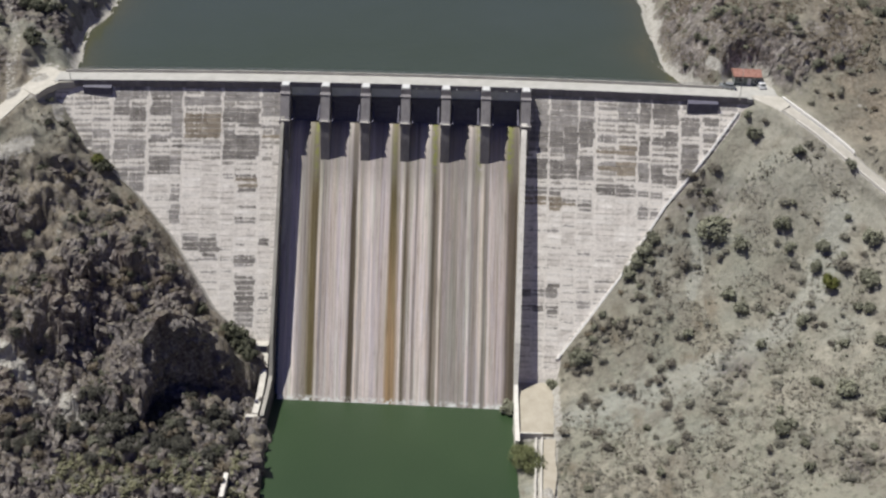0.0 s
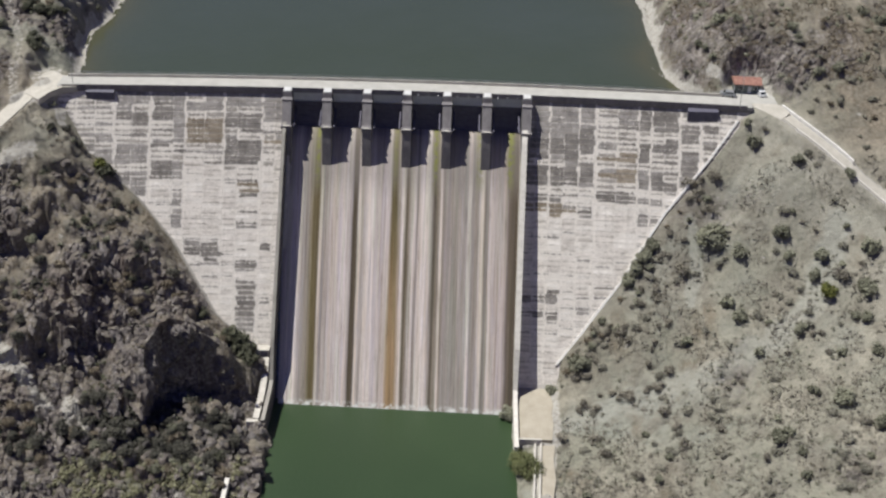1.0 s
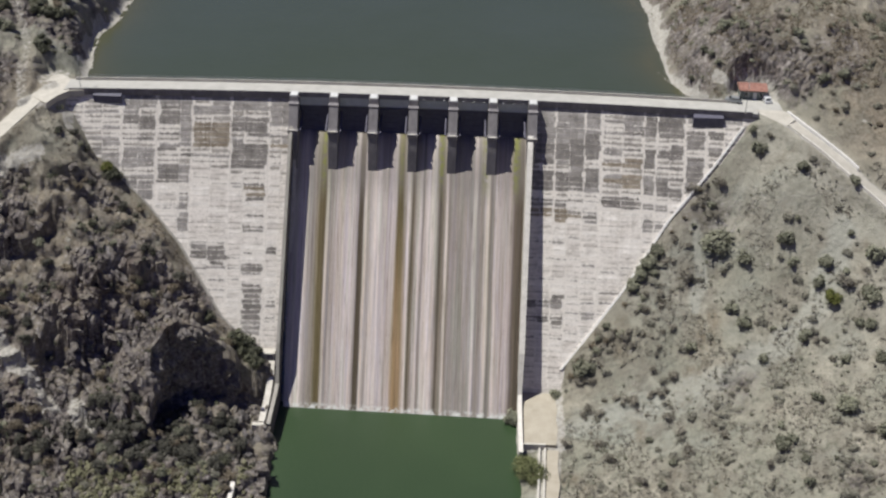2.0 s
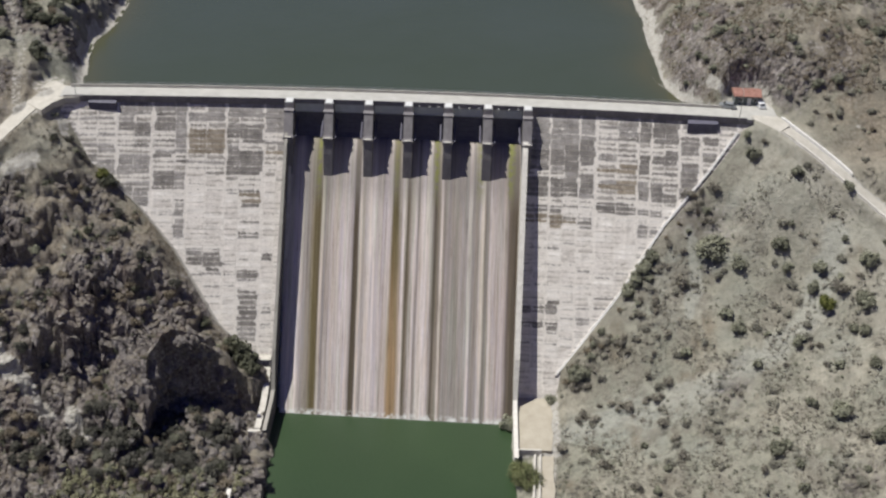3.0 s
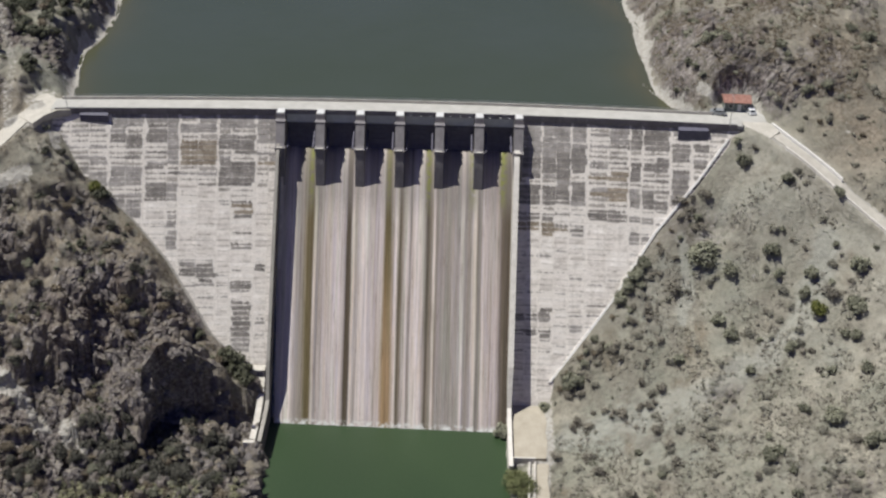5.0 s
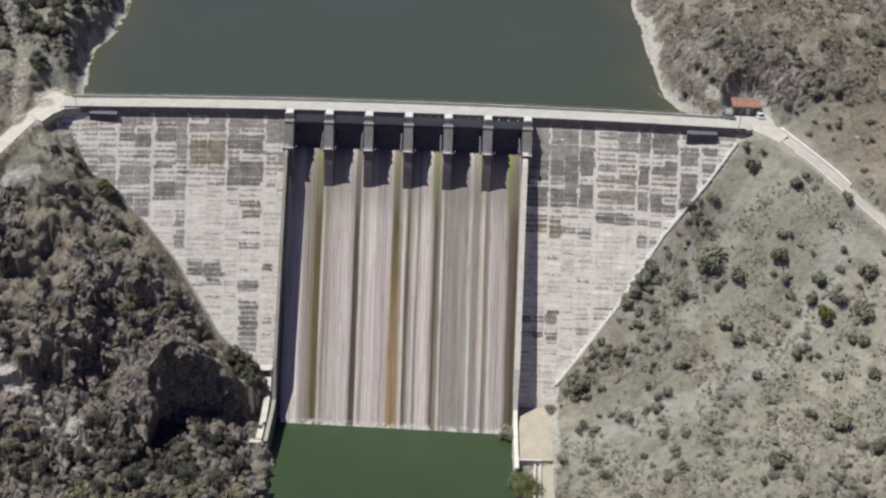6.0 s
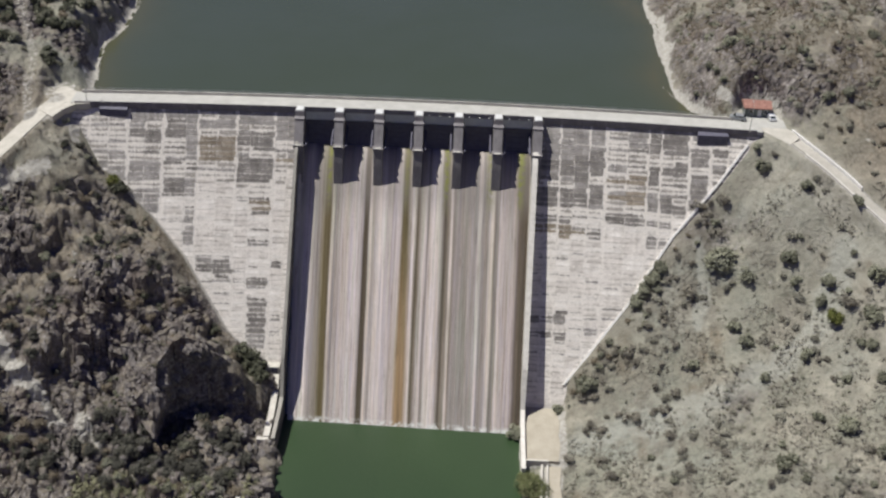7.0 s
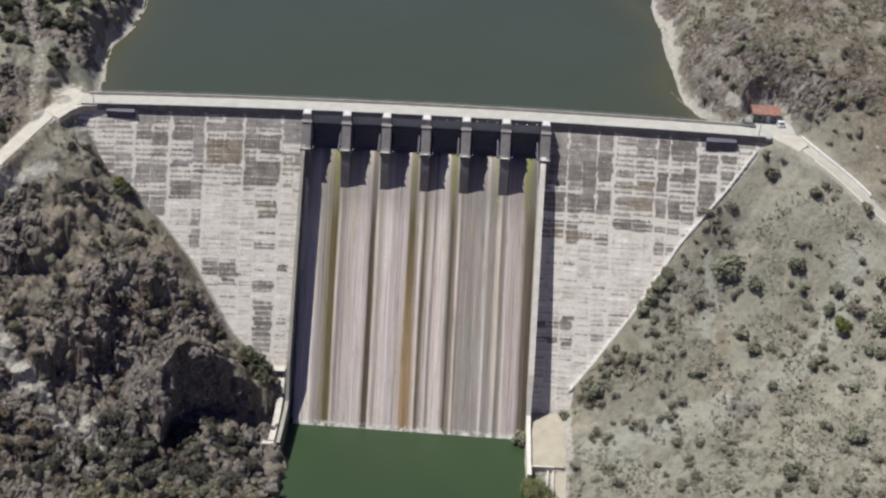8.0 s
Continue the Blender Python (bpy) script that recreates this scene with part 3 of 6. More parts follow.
def land(x, y, rough=True):
    """Height of the ground, its rockiness and how bare it is."""
    z = base_land(x, y)
    calm = np.ones(x.shape)
    for line in (CONTACT_W, CONTACT_E):
        d, h = near_line(x, y, line)
        z = z + (h - z) * np.exp(-((d / 5.0) ** 2))
        calm = calm * (1 - 0.75 * np.exp(-((d / 4.0) ** 2)))
    for line in (SHORE_E, SHORE_W):
        d, h = near_line(x, y, line)
        z = z + (h - z) * np.exp(-((d / 2.6) ** 2))
        calm = calm * (1 - 0.93 * np.exp(-((d / 4.0) ** 2)))
    rocky = rocky_land(x, y)
    bare = np.zeros(x.shape)
    # the cliffs above the stilling basin, high behind and low before their faces
    d, h = near_line(x, y, CLIFF)
    z = np.where(which_side(x, y, CLIFF) < 0, z + (h + 0.1 - z) * np.exp(-((d / 7.0) ** 2)), z + (0.23 * h - z) * np.exp(-((d / 9.5) ** 2)))
    # lesser steps in the slope
    for ax, ay, bx, by, up, down in ((-90, -45.5, -71, -40, 3.5, 6.0), (-82, -66, -62, -55, 3.0, 5.0), (-104, -33, -84, -25, 2.0, 3.0), (-76, -34, -58, -26, 1.6, 3.0)):
        long = math.hypot(bx - ax, by - ay)
        ux, uy = (bx - ax) / long, (by - ay) / long
        u = (x - ax) * ux + (y - ay) * uy
        s = (x - ax) * uy - (y - ay) * ux + 6.5 * fbm(x, y, 11.0, 4, 71)
        span = smooth(-4, 4, u) * smooth(long + 4, long - 4, u)
        z = z + span * np.where(s < 0, up * np.exp(-((s / 11) ** 2)) * smooth(1.5, -2.6, s), -down * np.exp(-((s / 13) ** 2)) * smooth(-2.6, 2.8, s))
    if rough:
        wx, wy = x + 2.2 * fbm(x, y, 7, 3, 3), y + 2.2 * fbm(x, y, 7, 3, 8)
        rock = 2.6 * ridged(wx, wy, 21.0, 4, 11, 0.5) - 1.2
        # ledges: the slope breaks into steps with steep faces
        lift = 7.0
        phase = (z + 0.45 * x + rock + 14.0 * fbm(x, y, 26, 3, 47)) / lift
        step = np.floor(phase) + smooth(0.38, 0.74, phase - np.floor(phase))
        rock = rock + 0.46 * lift * (step - phase + 0.06) * smooth(0.3, 0.8, rocky)
        rock = rock + 1.2 * lumps(wx, wy, 6.5, 5) - 0.6
        soft = 1.3 * fbm(x, y, 16.0, 5, 31) + 0.22 * lumps(wx, wy, 2.0, 19) + 0.5 * ridged(x * 0.8 + y * 0.6, y * 0.25, 7.0, 3, 35) - 0.2
        z = z + calm * (rocky * rock + (1 - rocky) * soft)
    for line, half, fade, worn in ((ROAD_E, 2.9, 1.6, 1.0), (ROAD_W, 2.7, 2.0, 0.8), (TRACK_W, 1.5, 1.6, 0.46), (LEDGE_W, 1.6, 3.0, 0.7), (SCREE_W, 2.3, 2.4, 0.76), (SCREE_W2, 2.2, 3.0, 0.64)):
        d, h = near_line(x, y, line)
        k = smooth(half + fade, half, d)
        if line not in (SCREE_W, SCREE_W2, LEDGE_W):
            z = z + (h - 0.15 - z) * k
        bare = np.maximum(bare, worn * smooth(half + 1.2, half * 0.4, d))
        rocky = rocky * (1 - 0.9 * k * (worn > 0.85))
    # yard of the hut and the landing at the other end of the crest
    for cx, cy, r, worn in ((86.0, 7.0, 5.0, 0.95), (-91.5, 4.5, 3.6, 0.5)):
        d = np.hypot(x - cx, y - cy)
        k = smooth(r + 3, r, d)
        z = z + (CREST - 0.25 - z) * k
        bare = np.maximum(bare, worn * k)
    # pale ring along the lake
    ring = smooth(LAKE + 1.35, LAKE + 0.75, z + 1.3 * fbm(x, y, 4.0, 3, 77)) * (y > 3) * (np.abs(x) > 50)
    bare = np.maximum(bare, 0.95 * ring)
    for line in (SHORE_E, SHORE_W):
        d, _ = near_line(x, y, line)
        bare = np.maximum(bare, 0.9 * smooth(2.3, 1.1, d + 3.4 * fbm(x, y, 4.0, 3, 78)) * (z < LAKE + 4))
    # white spoil beside the hut
    d, _ = near_line(x, y, RUBBLE_E)
    bare = np.maximum(bare, 1.0 * smooth(1.3, 0.2, d))
    # nothing stands out of the open lake
    open_lake = (y > 9) & (x > np.interp(y, [p[1] for p in SHORE_W[::-1]], [p[0] for p in SHORE_W[::-1]]) + 0.8) & (x < np.interp(y, [p[1] for p in SHORE_E[::-1]], [p[0] for p in SHORE_E[::-1]]) - 1.6)
    z = np.where(open_lake, np.minimum(z, LAKE - 0.5), z)
    # terrace beside the stilling basin, and the ground below it
    box = smooth(41.5, 38.0, x) * smooth(26.5, 28.0, x) * smooth(-59.5, -57.0, y) * smooth(-33.0, -36.0, y)
    z = z + (3.6 - z) * box
    bare = np.maximum(bare, box * 0.9)
    lane = smooth(3.8, 1.8, np.abs(x - 35.6 - 0.06 * (y + 58))) * smooth(-56, -58, y)
    z = z + (2.6 - z) * lane
    bare = np.maximum(bare, lane * 0.95)
    # banks of the river stay above its water
    bank_z = 0.35 + 0.07 * (np.abs(x) - 30) + np.where(x < 0, 4.4, 2.0) * lumps(x, y, 4.2, 15) + 1.1 * lumps(x, y, 1.6, 16) + 0.6 * fbm(x, y, 5.0, 3, 58)
    z = np.where((y < -40) & (np.abs(x) > 29), np.maximum(z, bank_z), z)
    # river basin, cut down between its banks
    shore = 28.5 + 1.0 * fbm(x, y, 6.0, 2, 55) + np.where(x < 0, 2.6 * smooth(-56.5, -54.5, y), 1.6 * smooth(-62.0, -60.0, y))
    basin = smooth(shore + 0.8, shore - 1.2, np.abs(x + 1.6 - 0.03 * (y + 60))) * (y < -30)
    z = np.where(y < 3, z + (-4.0 - z) * basin, z)
    return z, rocky, bare


SURFACE = {}


def ground_at(x, y):
    """Height of the built ground at a place in view."""
    gx, gy, z = SURFACE["x"], SURFACE["y"], SURFACE["z"]
    i, j = int(np.searchsorted(gx, x)) - 1, int(np.searchsorted(gy, y)) - 1
    u, v = (x - gx[i]) / (gx[i + 1] - gx[i]), (y - gy[j]) / (gy[j + 1] - gy[j])
    return float((z[j, i] * (1 - u) + z[j, i + 1] * u) * (1 - v) + (z[j + 1, i] * (1 - u) + z[j + 1, i + 1] * u) * v)


def axis_steps(mid, far):
    """The given steps where the camera looks, ever longer ones out to the horizon."""
    mid = list(mid)
    out, d, x = [], mid[-1] - mid[-2], mid[-1]
    while x < far:
        d *= 1.22
        x += d
        out.append(x)
    low, d, x = [], mid[1] - mid[0], mid[0]
    while x > -far:
        d *= 1.22
        x -= d
        low.append(x)
    return np.array(low[::-1] + mid + out)


def mesh_of(name, verts, faces, material, smooth_shade=False):
    me = bpy.data.meshes.new(name)
    me.from_pydata(verts, [], faces)
    me.update()
    for m in material if isinstance(material, (list, tuple)) else [material]:
        me.materials.append(m)
    if smooth_shade:
        me.polygons.foreach_set("use_smooth", [True] * len(me.polygons))
    return me


def build_ground():
    gx, gy = axis_steps(np.r_[np.arange(-122, -32, 0.45), np.arange(-32, 36, 1.1), np.arange(36, 128, 0.6)], 3000), axis_steps(np.r_[np.arange(-84, 10, 0.45), np.arange(10, 98, 0.65)], 3000)
    X, Y = np.meshgrid(gx, gy)
    z, rocky, bare = land(X.ravel(), Y.ravel())
    SURFACE.update(x=gx, y=gy, z=z.reshape(X.shape))
    x, y = X.ravel().copy(), Y.ravel().copy()
    # rock stands out of the slope in blocks, square to the surface
    even = SURFACE["z"].copy()
    for _ in range(6):
        even[1:-1, 1:-1] = (even[1:-1, 1:-1] * 2 + even[:-2, 1:-1] + even[2:, 1:-1] + even[1:-1, :-2] + even[1:-1, 2:]) / 6
    dy, dx = np.gradient(even, gy, gx)
    slope = np.stack([-dx.ravel(), -dy.ravel(), np.ones(x.size)], 1)
    slope /= np.linalg.norm(slope, axis=1, keepdims=True)
    hold = smooth(0.12, 0.6, rocky) * (np.abs(x) < 125) * (np.abs(y - 7) < 92) * (z > 0.2) * (1 - 0.55 * bare)
    for line, r in ((CLIFF, 1.3), (CONTACT_W, 4.0), (CONTACT_E, 5.0), (ROAD_E, 5.0), (ROAD_W, 5.0), (SHORE_E, 4.0), (SHORE_W, 4.0)):
        d, _ = near_line(x, y, line)
        hold *= 1 - np.exp(-((d / r) ** 2))
    knoll = np.exp(-(((x + 90) / 10) ** 2) - ((y + 10) / 9) ** 2)
    rocky = rocky * (1 - 0.8 * knoll)
    hold *= 1 - 0.6 * knoll
    bare = np.maximum(bare, 0.75 * smooth(0.35, 0.8, np.exp(-(((x + 89) / 7) ** 2) - ((y + 4.5) / 4) ** 2) + 0.9 * fbm(x, y, 5.0, 3, 79)))
    patch = smooth(-0.12, 0.22, fbm(x, y, 17.0, 3, 44))
    hold *= np.where(x < 0, 0.48 + 0.42 * patch, 0.45 + 0.4 * patch) * ~((y > 8) & (z < LAKE + 0.6))
    rocky = rocky * np.where(x < 0, 0.58 + 0.42 * patch, 1.0)
    k = np.nonzero(hold > 0.02)[0]
    a, b, c = x[k], y[k], z[k]
    a, b, c = a + 2.4 * noise3(a, b, c, 5.0, 3), b + 2.4 * noise3(a, b, c, 5.0, 4), c + 2.4 * noise3(a, b, c, 5.0, 5)
    u, v, w = 0.72 * (0.86 * a - 0.5 * b), 0.5 * a + 0.86 * b, 1.15 * (c + 0.25 * a)         # blocks lie along the bedding
    out = 1.9 * blocks3(u, v, w, 5.2, 21) + 1.9 * blocks3(u, v, w, 2.5, 22) + 1.1 * blocks3(u, v, w, 1.2, 23) + 0.8 * noise3(a, b, c, 1.8, 25) + 2.6 * noise3(a, b, c, 9.0, 24) - 1.5
    out *= hold[k] * np.where(b > 8, 0.75, 1.0)
    x[k], y[k], z[k] = x[k] + out * slope[k, 0], y[k] + out * slope[k, 1], z[k] + out * slope[k, 2]
    SURFACE["z"] = z.reshape(X.shape)
    nx, ny = len(gx), len(gy)
    i = (np.arange(ny - 1)[:, None] * nx + np.arange(nx - 1)).ravel()
    faces = np.stack([i, i + 1, i + nx + 1, i + nx], 1)
    me = bpy.data.meshes.new("ground")
    me.vertices.add(len(x))
    me.vertices.foreach_set("co", np.stack([x, y, z], 1).ravel())
    me.loops.add(faces.size)
    me.loops.foreach_set("vertex_index", faces.ravel())
    me.polygons.add(len(faces))
    me.polygons.foreach_set("loop_start", np.arange(0, faces.size, 4))
    me.update(calc_edges=True)
    me.validate()
    gravel = np.zeros(len(x))
    for line, wide in ((SWATH_E, 3.4), (PATH_E, 1.4)):
        d, _ = near_line(x + 2.0 * fbm(x, y, 9, 2, 21), y + 2.0 * fbm(x, y, 9, 2, 23), line)
        gravel = np.maximum(gravel, np.exp(-((d / wide) ** 2)))
    ochre, _ = near_line(x, y, OCHRE_E)
    earthy = np.maximum(smooth(-20, -40, x) * smooth(8, 2, y) * 0.85 * (1 - 0.85 * knoll), np.maximum(0.9 * np.exp(-((ochre / 12.0) ** 2)), 0.3 * smooth(60, 66, x) * smooth(8, 12, y)))
    road, _ = near_line(x, y, ROAD_E[3:])
    dusty = np.exp(-((road / 15.0) ** 2)) * smooth(-4, 2, -(y + 0.95 * (x - 95) - 1))
    toe, _ = near_line(x, y, CONTACT_E[4:])
    for key, values in (("dusty", dusty), ("brushy", np.exp(-((toe / 11.0) ** 2))), ("earthy", earthy), ("rocky", rocky), ("bare", bare), ("gravel", gravel)):
        a = me.attributes.new(key, "FLOAT", "POINT")
        a.data.foreach_set("value", values)
    me.materials.append(LAND)
    me.polygons.foreach_set("use_smooth", (rocky[faces[:, 0]] < 0.5).tolist())
    return tagged(new("ground", me), "dry rocky valley slopes with pale soil", "hillside", kind="structure")


ground = build_ground()


# ---------------------------------------------------------------- small mesh tools
def part(name, bm, material, parent=None, label="", bevel=0.0, smooth_shade=False):
    """Links a bmesh as one mesh object under its thing."""
    if bevel:
        bmesh.ops.bevel(bm, geom=[e for e in bm.edges if e.is_manifold and e.calc_face_angle(0) > 0.6], offset=bevel, segments=1, affect="EDGES", clamp_overlap=True)
    me = bpy.data.meshes.new(name)
    bmesh.ops.recalc_face_normals(bm, faces=bm.faces)
    bm.to_mesh(me)
    bm.free()
    me.materials.append(material)
    if smooth_shade:
        me.polygons.foreach_set("use_smooth", [True] * len(me.polygons))
    ob = new(name, me)
    ob.parent = parent
    return tagged(ob, label)


def box(bm, lo, hi, m=None):
    made = bmesh.ops.create_cube(bm, size=1.0)["verts"]
    lo, hi = Vector(lo), Vector(hi)
    size = hi - lo
    for v in made:
        v.co = Vector((v.co.x * size.x, v.co.y * size.y, v.co.z * size.z)) + (lo + hi) / 2
        if m is not None:
            v.co = m @ v.co
    return made


def boxed(lo, hi, m=None):
    bm = bmesh.new()
    box(bm, lo, hi, m)
    return bm


def prism(bm, outline, lo, hi, place):
    """A solid from an outline of (a, b) swept from lo to hi; place(a, b, s) gives the point."""
    rings = [[bm.verts.new(place(a, b, s)) for a, b in outline] for s in (lo, hi)]
    n = len(outline)
    bm.faces.new(rings[0])
    bm.faces.new(rings[1][::-1])
    for k in range(n):
        bm.faces.new((rings[0][k], rings[1][k], rings[1][(k + 1) % n], rings[0][(k + 1) % n]))
    return bm


def swept(bm, sections):
    """A solid through a row of sections, each a list of points."""
    rings = [[bm.verts.new(p) for p in sec] for sec in sections]
    n = len(rings[0])
    for a, b in zip(rings, rings[1:]):
        for k in range(n):
            bm.faces.new((a[k], b[k], b[(k + 1) % n], a[(k + 1) % n]))
    bm.faces.new(rings[0])
    bm.faces.new(rings[-1][::-1])
    return bm


def rod(bm, a, b, r, sides=8, r2=None):
    a, b = Vector(a), Vector(b)
    m = Matrix.Translation((a + b) / 2) @ (b - a).to_track_quat("Z", "Y").to_matrix().to_4x4()
    bmesh.ops.create_cone(bm, cap_ends=True, segments=sides, radius1=r, radius2=r if r2 is None else r2, depth=(b - a).length, matrix=m)
    return bm


def thing(name, label, category, at=(0, 0, 0), group="", kind=""):
    ob = new(name)
    ob.location = at
    ob.empty_display_size = 0.5
    return tagged(ob, label, category, group, kind)


def strip(name, line, half, material, parent=None, label="", lift=0.06, thick=0.35, side=0.0):
    """A paved strip along a polyline of (x, y, z)."""
    pts = [Vector(p) for p in line]
    fine = []
    for a, b in zip(pts, pts[1:]):
        for k in range(6):
            fine.append(a.lerp(b, k / 6))
    fine.append(pts[-1])
    for _ in range(4):
        fine = [fine[0]] + [(fine[i - 1] + 2 * fine[i] + fine[i + 1]) / 4 for i in range(1, len(fine) - 1)] + [fine[-1]]
    secs = []
    for i, p in enumerate(fine):
        d = fine[min(i + 1, len(fine) - 1)] - fine[max(i - 1, 0)]
        n = Vector((d.y, -d.x, 0)).normalized()
        c = p + n * side
        secs.append([c - n * half + Vector((0, 0, lift)), c + n * half + Vector((0, 0, lift)), c + n * half + Vector((0, 0, lift - thick)), c - n * half + Vector((0, 0, lift - thick))])
    bm = swept(bmesh.new(), secs)
    return part(name, bm, material, parent, label)


# ---------------------------------------------------------------- water
def sheet(name, x0, x1, y0, y1, z, material, label):
    bm = bmesh.new()
    bmesh.ops.create_grid(bm, x_segments=200, y_segments=120, size=0.5)
    for v in bm.verts:
        v.co = Vector((x0 + (v.co.x + 0.5) * (x1 - x0), y0 + (v.co.y + 0.5) ** 2 * (y1 - y0), z))
    ob = tagged(part(name, bm, material), label, "water", kind="structure")
    co = np.array([v.co[:] for v in ob.data.vertices])
    near = np.minimum(near_line(co[:, 0], co[:, 1], SHORE_E)[0], near_line(co[:, 0], co[:, 1], SHORE_W)[0])
    ob.data.attributes.new("shallow", "FLOAT", "POINT").data.foreach_set("value", np.exp(-near / 5.0))
    return ob


sheet("water_lake", -300, 300, 5.0, 900, LAKE, LAKE_WATER, "dull grey-green still reservoir water")
sheet("water_river", -60, 60, -34.0, -400, RIVER, RIVER_WATER, "murky green water below the spillway")


# ---------------------------------------------------------------- dam wings
def bow(x):
    return -0.00037 * x * x


SLOPE_W = 0.63
FACE_Y, FACE_Z = 1.5, 65.0


def face_y(x, z):
    return FACE_Y - SLOPE_W * (FACE_Z - z) + bow(x)


# stains of each bay from the crest down, bays from the spillway outwards: w lime, g grey, d dark, b brown, . weathered
STAINS_W = """ggggggwggbw.................. ggggggwgwbw.................dd........gg.gg.. gggwddddwdddddw.dbbd..d.dg...d.ddg.dddddddggg gggwdddwgdddddw.gg............g.g.g.. ggggwbbbbbwgw..............gddddg.g.g
gwggwbbbbbwgw..............ggdd.g.. ggggggggggwdwggggwggggggggw.... ggddddwdwgdwwddddww..g.g.... gggwdddwdwggggwggggg ggggddwwdwggggwggg .wwgwwgwggwggg.. .wwgwwgwgwgg.. .wgwggg....."""
STAINS_E = """gggggggddgdwddddwggbbw...g..g...g...dg.dg..g.. gggggggddgdwddddwddbbw...g..d...g...dg.dd..g.. gggggggdddgwddddwddbbbw..g..d...g..ddg.ddg.g.. ggggggdddddgddddwdwdbw..g...d...g..d..g...g.. gggggdddddwddddgwgwgdg.......g......g.gg...
gwgwgwwggwbwgbwwdddw..........g...d.g.g.. ggggdwwdwbbwbbbwdddw.........g....d.g.. gddddwwddddwggdgwggwggg.g.g gddddwwddwdwgdddwggwgggwg.g gddddwdddwdwdwdddwgggwgg.g ggwddddwdgdddgdgwggwg.g ggwddwgdwdgdwgg. ggwgwgwg.."""
JOINTS_W = [30.4, 33.2, 36.3, 42.6, 45.9, 51.0, 55.7, 58.7, 64.5, 69.0, 73.3, 78.0, 83.0, 88.0, 92.0]
JOINTS_E = [29.8, 32.5, 35.8, 39.5, 43.2, 47.4, 52.7, 58.1, 61.2, 64.6, 68.2, 73.8, 78.0, 82.5, 87.0, 92.0]
MONOLITHS = (36.3, 45.9, 55.7, 64.5, 73.3, 35.8, 43.2, 47.4, 58.1, 61.2, 68.2, 73.8)
COURSE, BAY = 1.14, 4.66


def contact_x(z, line):
    """How far out the wing reaches at a height."""
    pts = sorted((p[2], p[0]) for p in line)
    return float(np.interp(z, [p[0] for p in pts], [p[1] for p in pts]))


